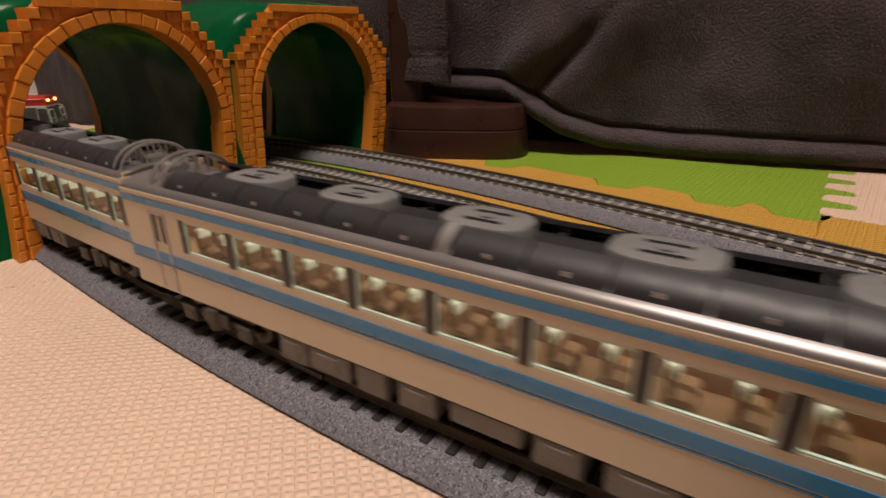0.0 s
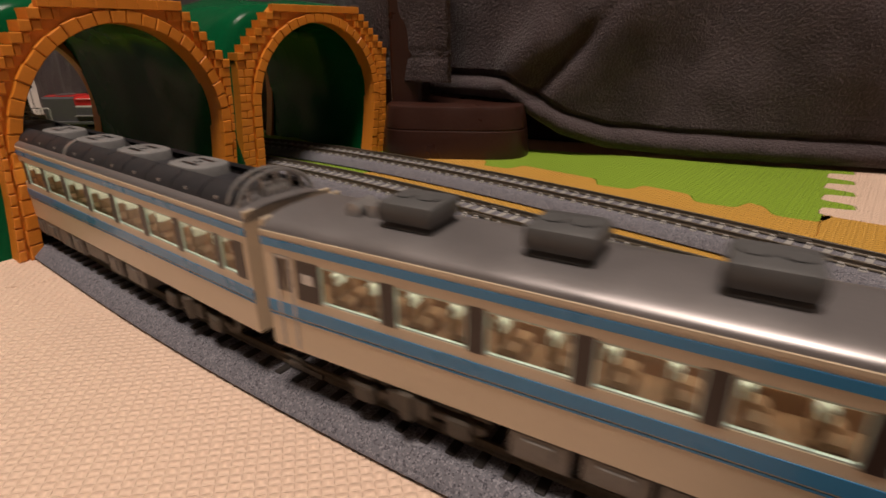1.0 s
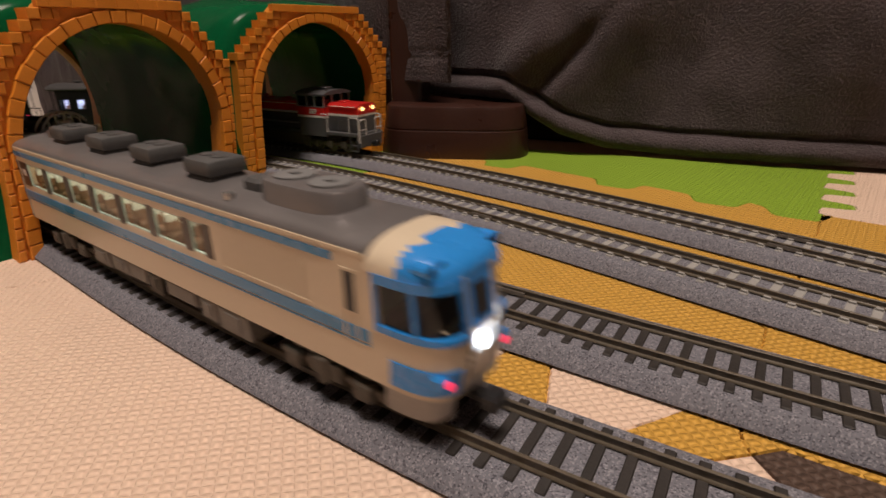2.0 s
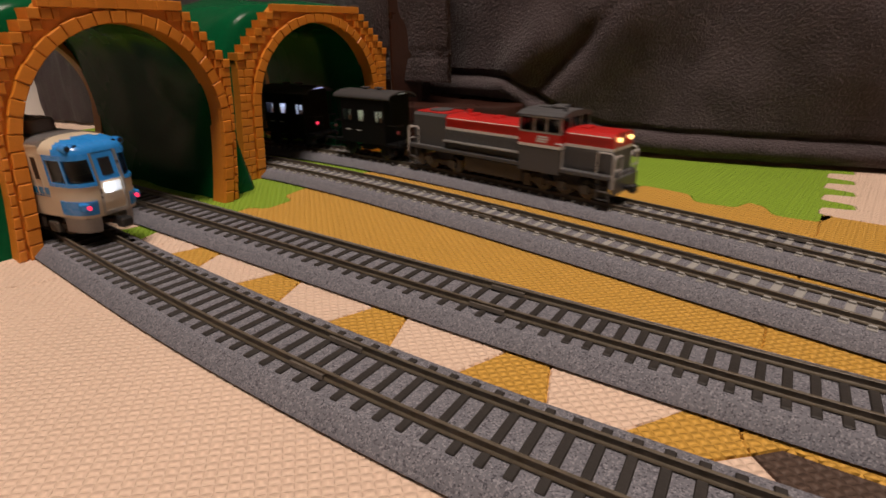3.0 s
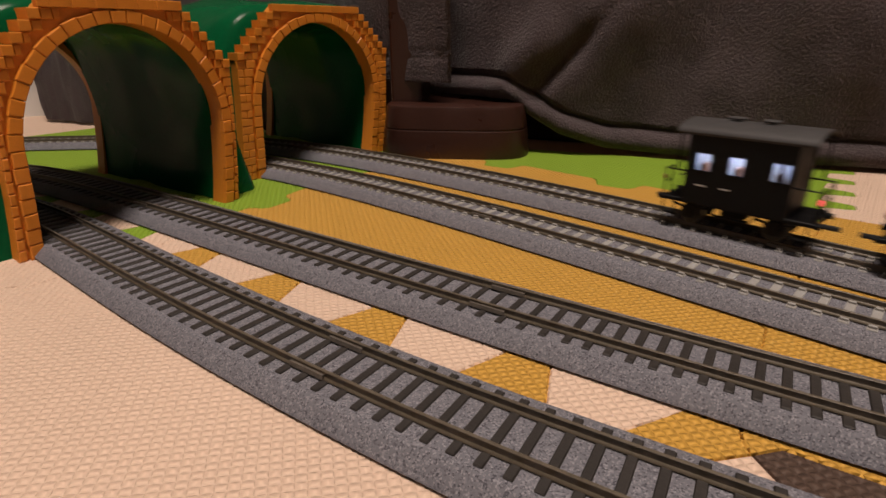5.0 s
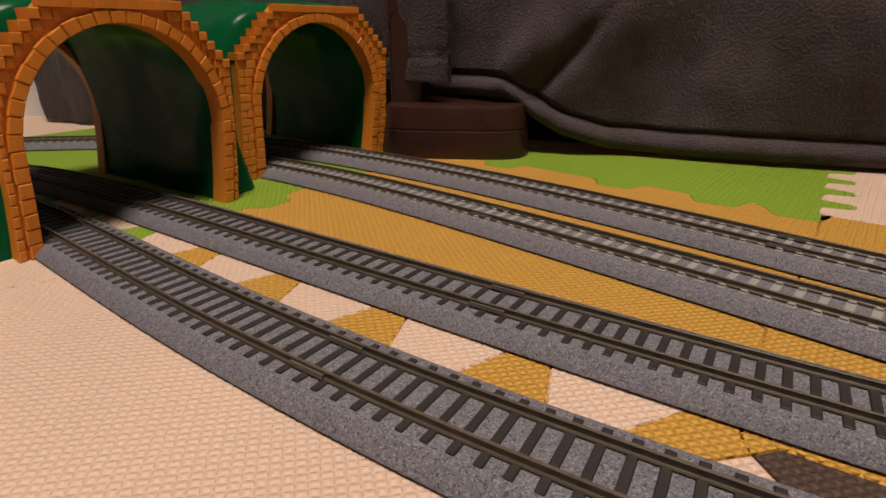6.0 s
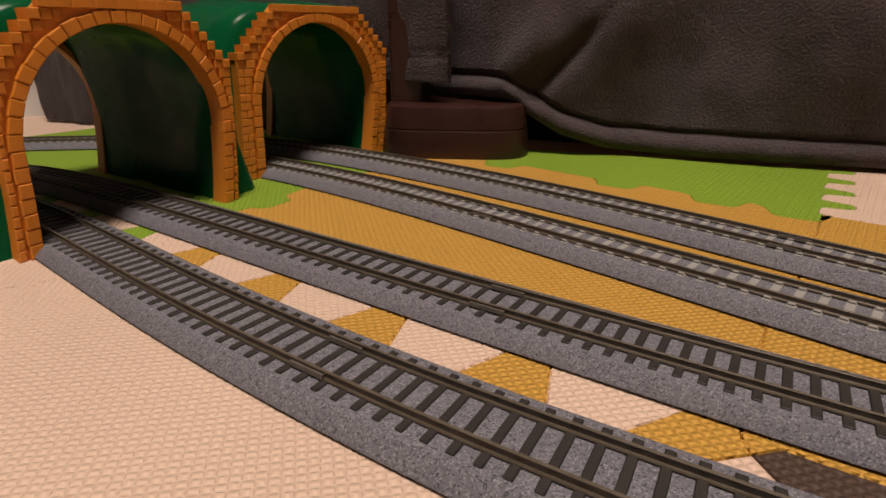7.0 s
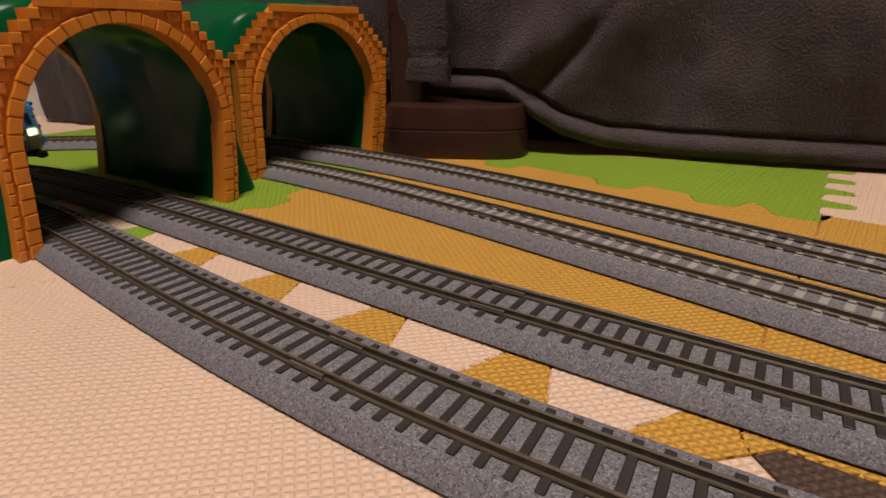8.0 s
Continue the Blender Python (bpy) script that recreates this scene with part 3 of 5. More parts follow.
    def shell(inside):
        grid = []
        for j in range(NL + 1):
            y = 0.0105 + (LEN - 0.0185) * j / NL
            f = j / NL
            hump = math.sin(math.pi * min(f, 0.985)) ** 0.45
            line = []
            for i in range(NA + 1):
                u = i / NA
                a = math.pi * u
                if inside:
                    px = math.copysign(abs(math.cos(a)) ** 0.62, math.cos(a)) * im * 1.02
                    pz = zi * 1.01 * math.sin(a) ** 0.62
                    wob = noise.noise(Vector((px * 30, y * 30, pz * 30 + seed))) * 0.0020
                    line.append((px * (1 + wob * 8), y, max(0.0, pz + wob)))
                else:
                    px = math.copysign(abs(math.cos(a)) ** 0.42, math.cos(a)) * (HW * 1.05 + 0.015 * hump)
                    pz = (H - 0.0045 + 0.011 * hump) * math.sin(a) ** 0.52
                    wob = noise.noise(Vector((px * 22, y * 22, pz * 22 + seed))) * 0.011 + noise.noise(Vector((px * 60, y * 60, pz * 60 + seed))) * 0.003
                    low = max(0.0, 1 - pz / 0.05)
                    flare = (low ** 1.5) * 0.016
                    px += math.copysign(flare, px) * abs(math.cos(a))
                    q = 1 + wob * (0.25 + hump) * 4
                    line.append((px * q, y, max(0.0, pz * (1 + wob * hump * 4))))
            grid.append([bm.verts.new(q) for q in line])
        for a, b in zip(grid, grid[1:]):
            for i in range(NA):
                bm.faces.new((a[i], a[i + 1], b[i + 1], b[i]) if inside else (b[i], b[i + 1], a[i + 1], a[i]))
        return grid
    g0, g1 = shell(False), shell(True)
    for row0, row1 in ((g0[0], g1[0]), (g0[-1], g1[-1])):
        for i in range(NA):
            bm.faces.new((row0[i], row0[i + 1], row1[i + 1], row1[i]))
    for e in (0, NA):
        for j in range(NL):
            bm.faces.new((g0[j][e], g0[j + 1][e], g1[j + 1][e], g1[j][e]))
    bmesh.ops.recalc_face_normals(bm, faces=bm.faces)
    smooth(part("hill_shell", bm, GREENP, tn, "glossy green moulded hill"), 50)
    # the soft plastic leans a little to one side
    for ob in tn.children_recursive:
        for v in ob.data.vertices:
            v.co.x += lean * (1 - math.exp(-v.co.z / 0.07))
    return tn


def heading(ax, ay, bx, by):
    return math.degrees(math.atan2(by - ay, bx - ax))


tunnel(pose(-0.1662, 0.2803, 0.0, 0, 0, heading(-0.203, 0.226, -0.134, 0.332)), 0.0615, 0.1165, 0.158, 3, "green plastic toy tunnel with orange brick portal over two tracks", 0.012, 0.825, 0.845)
tunnel(pose(-0.0985, 0.4290, 0.0, 0, 0, heading(-0.147, 0.372, -0.050, 0.486)), 0.0705, 0.1195, 0.165, 8, "green plastic toy tunnel with orange brick portal over the rear tracks", 0.0115, 0.745, 0.775)


# ---- hanging blanket, furniture foot ----
def cloth(name, base, zlow, zhigh, depth, label, nu=150, nv=70, folds=(), hem=0.0, seam=None, thick=0.006):
    """A hanging cloth: base gives its line on the floor, zlow its lower edge; folds push it out."""
    bm = bmesh.new()
    B = Path(base) if len(base) > 2 else None
    grid = []
    for j in range(nv + 1):
        v = j / nv
        line = []
        for i in range(nu + 1):
            u = i / nu
            q, w = B.at(u * B.length), B.way(min(max(u * B.length, 0.01), B.length - 0.01))
            z0 = float(np.interp(u, [a for a, b in zlow], [b for a, b in zlow]))
            z = z0 + (zhigh - z0) * v ** 1.4
            out = 0.0
            for (fu, fz, su, sz, amp, tilt) in folds:
                du = (u - fu - tilt * (z - fz)) / su
                out += amp * math.exp(-du * du - ((z - fz) / sz) ** 2)
            out += 0.006 * noise.noise(Vector((u * 9, z * 10, 1.7))) + 0.003 * noise.noise(Vector((u * 30, z * 30, 5.1)))
            dz = z - z0
            if hem and dz < hem:
                out += 0.011 * math.sin(math.pi * dz / hem) ** 0.5
            elif hem and dz < hem * 1.25:
                out -= 0.0045
            if seam and abs(dz - seam) < 0.0022:
                out -= 0.0022
            line.append(bm.verts.new((q[0] + w[1] * out, q[1] - w[0] * out, z)))
        grid.append(line)
    for a, b in zip(grid, grid[1:]):
        for i in range(nu):
            bm.faces.new((a[i], a[i + 1], b[i + 1], b[i]))
    bmesh.ops.solidify(bm, geom=list(bm.faces), thickness=thick)
    ob = part(name, bm, FLEECE)
    smooth(ob, 180)
    return tagged(ob, label, "blanket")
cloth("blanket", [(-0.02, 0.545), (0.02, 0.515), (0.075, 0.474), (0.14, 0.456), (0.22, 0.434), (0.31, 0.40), (0.42, 0.34), (0.60, 0.25)],
      [(0, 0.045), (0.10, 0.046), (0.145, 0.045), (0.171, 0.033), (0.21, 0.017), (0.268, 0.005), (0.34, 0.002), (1, 0.002)], 0.55, 0.1,
      "dark grey-brown fleece blanket hanging down with a rolled hem", folds=[(0.17, 0.085, 0.03, 0.03, 0.014, 0.9), (0.215, 0.080, 0.014, 0.04, -0.010, 1.2), (0.26, 0.10, 0.05, 0.05, 0.012, 0.8), (0.36, 0.10, 0.06, 0.09, -0.014, 0.5), (0.52, 0.10, 0.10, 0.08, 0.016, 0.1), (0.60, 0.06, 0.02, 0.10, -0.016, 0.05), (0.66, 0.10, 0.05, 0.2, 0.014, 0.0), (0.9, 0.12, 0.06, 0.2, 0.012, 0.2)], hem=0.017, nu=190, nv=120)
cloth("blanket", [(-0.30, 0.64), (-0.16, 0.575), (-0.09, 0.535), (-0.05, 0.496), (-0.02, 0.480), (0.0085, 0.466)], [(0, 0.002), (0.45, 0.002), (0.52, 0.060), (1, 0.0605)], 0.50, 0.1,
      "dark fleece blanket edge with a stitched seam hanging behind the tunnels", nu=90, nv=60, folds=[(0.7, 0.12, 0.12, 0.1, 0.006, 0.2)], seam=0.020)
cloth("blanket", [(-0.510, 0.700), (-0.490, 0.676), (-0.445, 0.662), (-0.40, 0.664), (-0.34, 0.655), (-0.28, 0.65)], [(0, 0.004), (1, 0.002)], 0.45, 0.1,
      "dark fleece blanket corner hanging by the white wall", nu=70, nv=50, folds=[(0.4, 0.1, 0.1, 0.3, 0.012, 0.1), (0.75, 0.1, 0.1, 0.3, -0.012, 0.1)])


def dark_backing():
    """A dark backing behind the hanging blanket, added in place of the shade there."""
    b = thing("bed_frame", "dark brown backing added for the shade behind the hanging blanket", "bed")
    b.matrix_basis = pose(-0.075, 0.665, -0.01, 0, 0, heading(-0.10, 0.615, 0.70, 0.245))
    part("side_board", one_box(-0.06, 0.95, 0.0, 0.02, 0.0, 0.35, bevel=0.003), BOXP, b)
    part("top_board", one_box(-0.06, 0.95, 0.0, 0.5, 0.35, 0.38, bevel=0.003), BOXP, b)


dark_backing()


def furniture_foot():
    ft = thing("furniture_foot", "dark brown rounded plastic furniture foot on the mat", "furniture")
    ft.matrix_basis = pose(0.0150, 0.500, 0, 0, 0, -8)
    bm = bmesh.new()
    rings = []
    for z, k in ((0, 1.0), (0.002, 1.004), (0.0225, 0.965), (0.0230, 0.950), (0.0238, 0.950), (0.0243, 0.958), (0.0400, 0.925), (0.0422, 0.910), (0.0432, 0.875), (0.0432, 0.45)):
        ring = []
        for a in np.linspace(0, 2 * math.pi, 64, endpoint=False):
            c, s = math.cos(a), math.sin(a)
            e = 0.45
            ring.append(bm.verts.new((0.066 * k * math.copysign(abs(c) ** e, c), 0.056 * k * math.copysign(abs(s) ** e, s), z)))
        rings.append(ring)
    for a, b in zip(rings, rings[1:]):
        for i in range(64):
            bm.faces.new((a[i], a[(i + 1) % 64], b[(i + 1) % 64], b[i]))
    bm.faces.new(rings[-1])
    smooth(part("base", bm, BOXP, ft), 40)
    part("post", one_box(-0.058, -0.030, -0.020, 0.030, 0.040, 0.30, bevel=0.003, seg=2), BOXP, ft)


furniture_foot()


# ---- the express railcars ----
HWB = 0.0151
Z_B, Z_S0, Z_S1, Z_W0, Z_W1, Z_U0, Z_U1, Z_E, Z_R = 0.0126, 0.0230, 0.0263, 0.0290, 0.0392, 0.0417, 0.0438, 0.0452, 0.0490
CARL = 0.248


def roof_arc(n=18, dz=0.0, k=1.0):
    pts = []
    for i in range(n + 1):
        a = math.pi * i / n
        c = math.cos(a)
        pts.append((HWB * k * math.copysign(abs(c) ** 0.75, c), Z_E + (Z_R - Z_E) * math.sin(a) ** 0.85 + dz))
    return pts


def extrude_x(bm, pts, x0, x1, close=True):
    a = [bm.verts.new((x0, y, z)) for y, z in pts]
    b = [bm.verts.new((x1, y, z)) for y, z in pts]
    n = len(pts)
    for i in range(n if close else n - 1):
        bm.faces.new((a[i], a[(i + 1) % n], b[(i + 1) % n], b[i]))
    if close:
        bm.faces.new(a)
        bm.faces.new(b[::-1])
    bmesh.ops.recalc_face_normals(bm, faces=bm.faces)
    return bm


def bogie(car, x):
    bm = bmesh.new()
    for sy in (-1, 1):
        box(bm, x - 0.020, x + 0.020, sy * 0.0125 - 0.0012, sy * 0.0125 + 0.0012, 0.0052, 0.0075, bevel=0.0004)
        for d in (-0.0135, 0.0135):
            box(bm, x + d - 0.0032, x + d + 0.0032, sy * 0.0135 - 0.0018, sy * 0.0135 + 0.0012, 0.0030, 0.0085, bevel=0.0006)
            cyl(bm, (x + d, sy * 0.0125, 0.0055), (x + d, sy * 0.0155, 0.0055), 0.0020, 10)
        box(bm, x - 0.006, x + 0.006, sy * 0.0140 - 0.001, sy * 0.0140 + 0.001, 0.0045, 0.0100, bevel=0.0005)
        cyl(bm, (x, sy * 0.0145, 0.004), (x, sy * 0.0145, 0.011), 0.0022, 10)
    box(bm, x - 0.010, x + 0.010, -0.010, 0.010, 0.006, 0.0125)
    bg = part("bogie", bm, BOGIEM, car, "weathered brown-grey bogie")
    for d in (-0.0135, 0.0135):
        w = bmesh.new()
        for sy in (-1, 1):
            cyl(w, (x + d, sy * 0.0068, 0.0058), (x + d, sy * 0.0096, 0.0058), 0.0058, 20)
        cyl(w, (x + d, -0.012, 0.0058), (x + d, 0.012, 0.0058), 0.001, 8)
        part("wheelset", w, RAILM, bg)


BOGIEM = material("weathered_underframe", (0.07, 0.058, 0.045), 0.6, spread=0.3, scale=200, fine=900)
UNDERM = material("underfloor_grey", (0.17, 0.155, 0.14), 0.55, spread=0.2, scale=120, fine=900)
GANGM = material("gangway_rubber", (0.02, 0.02, 0.02), 0.7)


def underfloor(car, seed, x0, x1):
    rng = random.Random(seed)
    x = x0
    while x < x1 - 0.006:
        w = rng.uniform(0.008, 0.020)
        w = min(w, x1 - x)
        z = rng.uniform(0.0035, 0.0065)
        m = rng.choice((UNDERM, UNDERM, BOGIEM))
        for sy in (-1, 1):
            bm = bmesh.new()
            box(bm, x, x + w, sy * 0.0098 - 0.005, sy * 0.0098 + 0.005, z, 0.0125, bevel=0.0007)
            if rng.random() < 0.6:
                box(bm, x + w * 0.25, x + w * 0.75, sy * 0.0149 - 0.0004, sy * 0.0149 + 0.0004, z + 0.002, 0.011, bevel=0.0002)
            part("equipment_box", bm, m, car)
        x += w + rng.uniform(0.001, 0.005)
    bm = one_box(x0 - 0.06, x1 + 0.06, -0.012, 0.012, 0.0118, 0.0127)
    part("floor_frame", bm, BOGIEM, car)


def side_shell(car, x0, x1, openings, name="side_wall"):
    """Side walls built of panels round real window openings (openings: list of x0, x1)."""
    for sy in (-1, 1):
        y0, y1 = sorted((sy * (HWB - 0.0008), sy * HWB))
        bm = panel(bmesh.new(), x0, x1, y0, y1, Z_B, Z_E + 0.0005, [(a, b, Z_W0, Z_W1) for a, b in openings])
        # turned-in lower edge and drip rail
        box(bm, x0, x1, y0 - 0.0002 * (sy < 0), y1 + 0.0002 * (sy > 0), Z_E - 0.0004, Z_E + 0.0004)
        part(name, bm, CREAM, car)


def stripes(car, x0, x1, upper_end):
    for sy in (-1, 1):
        for za, zb, xe in ((Z_S0, Z_S1, x1), (Z_U0, Z_U1, upper_end)):
            y0, y1 = sorted((sy * HWB - sy * 0.0002, sy * (HWB + 0.00025)))
            part("blue_stripe", one_box(x0, xe, y0, y1, za, zb), BLUE, car)
        y0, y1 = sorted((sy * HWB - sy * 0.0002, sy * (HWB + 0.0002)))
        part("thin_stripe", one_box(x0, x1, y0, y1, Z_S0 - 0.0010, Z_S0 - 0.0005), BLUE, car)


def windows(car, wins, band):
    for sy in (-1, 1):
        y0, y1 = sorted((sy * (HWB - 0.0004), sy * (HWB + 0.0002)))
        x = band[0]
        for a, b in wins + [(band[1], band[1])]:
            if a > x:
                part("window_pillar", one_box(x, a, y0, y1, Z_W0 - 0.0003, Z_W1 + 0.0003), WINM, car, "dark brown window pillar")
            x = b
        for a, b in wins:
            fr = bmesh.new()
            t = 0.00045
            for q in ((a, b, Z_W0, Z_W0 + t), (a, b, Z_W1 - t, Z_W1), (a, a + t, Z_W0 + t, Z_W1 - t), (b - t, b, Z_W0 + t, Z_W1 - t)):
                box(fr, q[0], q[1], *sorted((sy * (HWB - 0.0008), sy * (HWB - 0.0001))), q[2], q[3])
            w = part("window", fr, PALEM, car, "pale greenish window frame")
            part("pane", one_box(a + t, b - t, *sorted((sy * (HWB - 0.0006), sy * (HWB - 0.0004))), Z_W0 + t, Z_W1 - t), GLASS, w)


PALEM = material("window_edge", (0.50, 0.60, 0.55), 0.25, spread=0.05)


def interior(car, x0, x1, seats):
    part("cabin_floor", one_box(x0, x1, -0.0140, 0.0140, 0.0250, 0.0258), SEATM, car)
    part("light_bar", one_box(x0 + 0.004, x1 - 0.004, -0.0080, 0.0080, 0.0432, 0.0436), GLOW, car, "lit warm ceiling light bar")
    part("cabin_ceiling", one_box(x0, x1, -0.0140, 0.0140, 0.0437, 0.0443), COVERM, car)
    part("aisle_wall", one_box(x0, x1, -0.0008, 0.0008, 0.0258, 0.0300), SEATM, car)
    for x in seats:
        for y in (-0.0133, -0.0079, 0.0027, 0.0081):
            bm = bmesh.new()
            box(bm, x, x + 0.0052, y, y + 0.0050, 0.0258, 0.0300, bevel=0.0008)
            box(bm, x, x + 0.0016, y, y + 0.0050, 0.0300, 0.0362, bevel=0.0006)
            st = part("seat", bm, SEATM, car)
            part("head_cover", one_box(x - 0.0002, x + 0.0018, y + 0.0003, y + 0.0047, 0.0335, 0.0365, bevel=0.0004), COVERM, st)


def car_end(car, x, d):
    part("end_wall", one_box(*sorted((x, x - d * 0.0009)), -HWB + 0.0004, HWB - 0.0004, Z_B, Z_E + 0.003), CREAM, car)
    bm = bmesh.new()
    t, h = 0.0012, 0.0064
    for q in ((-h, -h + t, 0.014, 0.039), (h - t, h, 0.014, 0.039), (-h + t, h - t, 0.039 - t, 0.039), (-h + t, h - t, 0.014, 0.014 + t)):
        box(bm, *sorted((x, x + d * 0.0020)), q[0], q[1], q[2], q[3])
    part("gangway", bm, GANGM, car)
    bm = cyl(bmesh.new(), (x - d * 0.004, 0, 0.0085), (x + d * 0.0022, 0, 0.0085), 0.0014, 8)
    part("coupler", bm, BLACKP, car)


def door(car, x0, x1):
    for sy in (-1, 1):
        ya, yb = sorted((sy * (HWB - 0.0004), sy * (HWB + 0.0003)))
        bm = bmesh.new()
        for q in ((x0, x0 + 0.0008), (x1 - 0.0008, x1)):
            box(bm, q[0], q[1], ya, yb, Z_B + 0.001, 0.0398)
        box(bm, x0, x1, ya, yb, 0.0391, 0.0398)
        d = part("door", bm, METALM, car)
        for q in (0.27, 0.73):
            xm = x0 + (x1 - x0) * q
            part("door_window", one_box(xm - 0.0010, xm + 0.0010, *sorted((sy * HWB, sy * (HWB + 0.0002))), 0.0300, 0.0392), WINM, d)


def roof(car, x0, x1):
    bm = extrude_x(bmesh.new(), roof_arc() + [(-HWB + 0.001, Z_E), (HWB - 0.001, Z_E)], x0, x1)
    smooth(part("roof", bm, ROOFG, car, "silver-grey curved roof"), 40)


def settle(car):
    """Lets the body down on its bogies."""
    for ob in car.children:
        if not ob.name.startswith("bogie"):
            ob.matrix_basis = Matrix.Translation((0, 0, -0.0009)) @ ob.matrix_basis
    return car


def radiator_car(name_label):
    """Middle car: its roof carries dark radiator panels, fan rings and end hoops."""
    car = thing("railcar", name_label, "model train", "express railcars")
    L = CARL / 2
    X = lambda mm: -L + mm / 241.0 * CARL
    wins = [(X(31 + 21.9 * i), X(50.2 + 21.9 * i)) for i in range(9)] + [(X(227.5), X(234.5))]
    side_shell(car, -L, L, wins)
    windows(car, wins, (X(29), X(239)))
    stripes(car, -L, L, L)
    interior(car, -L + 0.002, L - 0.002, [X(33 + 10.95 * i) for i in range(18)])
    car_end(car, -L, -1)
    car_end(car, L, 1)
    door(car, X(14), X(22))
    roof(car, -L, L)
    bogie(car, X(38))
    bogie(car, X(203))
    underfloor(car, 4, X(66), X(176))
    # radiator panels on both slopes, on small stands
    for sy in (-1, 1):
        x = X(21)
        i = 0
        while x < X(228):
            w = 0.0165 if i != 6 else 0.004
            if i != 6:
                bm = bmesh.new()
                pts = []
                for a in np.linspace(8, 62, 9):
                    a = radians(a)
                    pts.append((sy * (HWB * 0.86) * math.cos(a) ** 0.8, Z_E + 0.0016 + (0.0062) * math.sin(a)))
                outer_ = pts
                inner_ = [(y * 0.95, z - 0.0010) for y, z in pts[::-1]]
                extrude_x(bm, outer_ + inner_, x, x + w - 0.0005)
                smooth(part("radiator_panel", bm, PANELM, car, "black ribbed radiator panel"), 30)
                st = bmesh.new()
                box(st, x + w / 2 - 0.0006, x + w / 2 + 0.0006, *sorted((sy * HWB * 0.83, sy * HWB * 0.70)), Z_E + 0.0012, Z_E + 0.0042)
                part("stand", st, METALM, car)
            else:
                bm = bmesh.new()
                pts = []
                for a in np.linspace(0, 62, 9):
                    a = radians(a)
                    pts.append((sy * (HWB * 0.84) * math.cos(a) ** 0.8, Z_E + 0.0018 + (0.0064) * math.sin(a)))
                extrude_x(bm, pts + [(y * 0.9, z - 0.0014) for y, z in pts[::-1]], x, x + 0.0032)
                part("strap", bm, METALM, car)
            x += w
            i += 1
    part("roof_walk", one_box(X(26), X(228), -0.0052, 0.0052, Z_R - 0.001, Z_R + 0.0006), PANELM, car)
    for i in range(5):
        x = X(50 + 36.5 * i)
        bm = bmesh.new()
        rings = []
        for z, k in ((Z_R - 0.001, 1.0), (Z_R + 0.0030, 0.98), (Z_R + 0.0036, 0.95), (Z_R + 0.0038, 0.88), (Z_R + 0.0038, 0.30)):
            ring = []
            for a in np.linspace(0, 2 * math.pi, 32, endpoint=False):
                c, q = math.cos(a), math.sin(a)
                ring.append(bm.verts.new((x + 0.0108 * k * math.copysign(abs(c) ** 0.72, c), 0.0074 * k * math.copysign(abs(q) ** 0.62, q), z)))
            rings.append(ring)
        for a, b in zip(rings, rings[1:]):
            for j in range(32):
                bm.faces.new((a[j], a[(j + 1) % 32], b[(j + 1) % 32], b[j]))
        bm.faces.new(rings[-1])
        fan = part("fan_housing", bm, FANM, car, "light grey roof fan housing")
        smooth(fan, 40)
        for sy in (-1, 1):
            part("fan_slot", one_box(x - 0.0046, x + 0.0046, *sorted((sy * 0.0020, sy * 0.0038)), Z_R + 0.0034, Z_R + 0.0039, bevel=0.0002), BLACKP, fan)
        part("fan_hub", cyl(bmesh.new(), (x, 0, Z_R + 0.0036), (x, 0, Z_R + 0.0042), 0.0015, 14), FANM, fan)
    for xe in (X(14), X(19.5), X(231), X(235.5)):
        bm = bmesh.new()
        pts = [(xe, HWB * 0.82 * math.cos(a), Z_E + 0.002 + 0.0085 * math.sin(a)) for a in np.linspace(0, math.pi, 17)]
        tube(bm, pts, 0.0006, 6)
        for a in (0.8, 1.2, 1.57, 1.94, 2.34):
            q = (xe, HWB * 0.82 * math.cos(a), Z_E + 0.002 + 0.0085 * math.sin(a))
            tube(bm, [(xe, q[1], Z_E + 0.003), q], 0.0004, 5)
        part("roof_hoop", bm, METALM, car, "light metal roof hoop")
    for xe in (X(8), X(234)):
        part("roof_tank", cyl(bmesh.new(), (xe, -0.004, Z_R + 0.001), (xe, 0.004, Z_R + 0.001), 0.0024, 14), METALM, car)
    return settle(car)


FANM = material("fan_grey", (0.18, 0.18, 0.18), 0.5, spread=0.1, scale=120)
NX, NN = 0.1015, 4.2          # where the rounded nose begins, and how square it is in plan


_c = [(max(0.0, math.cos(radians(a))) ** (2 / NN), abs(math.sin(radians(a))) ** (2 / NN)) for a in np.linspace(0, 90, 721)]
_l = np.concatenate([[0], np.cumsum([math.hypot((b[0] - a[0]) * 0.0215, (b[1] - a[1]) * HWB) for a, b in zip(_c, _c[1:])])])
_l = 90 * _l / _l[-1]


def nose_point(phi, z, off=0.0):
    """A point of the nose's skin: phi from -90 to 90, even steps round the front from side to side; z above the rail."""
    D = 0.0225 - max(0.0, z - 0.028) * 0.16 - max(0.0, 0.020 - z) * 0.15
    c = float(np.interp(abs(phi), _l, [q[0] for q in _c]))
    s = float(np.interp(abs(phi), _l, [q[1] for q in _c]))
    return Vector((NX + (D + off) * c, math.copysign((HWB + off) * s, phi), z))


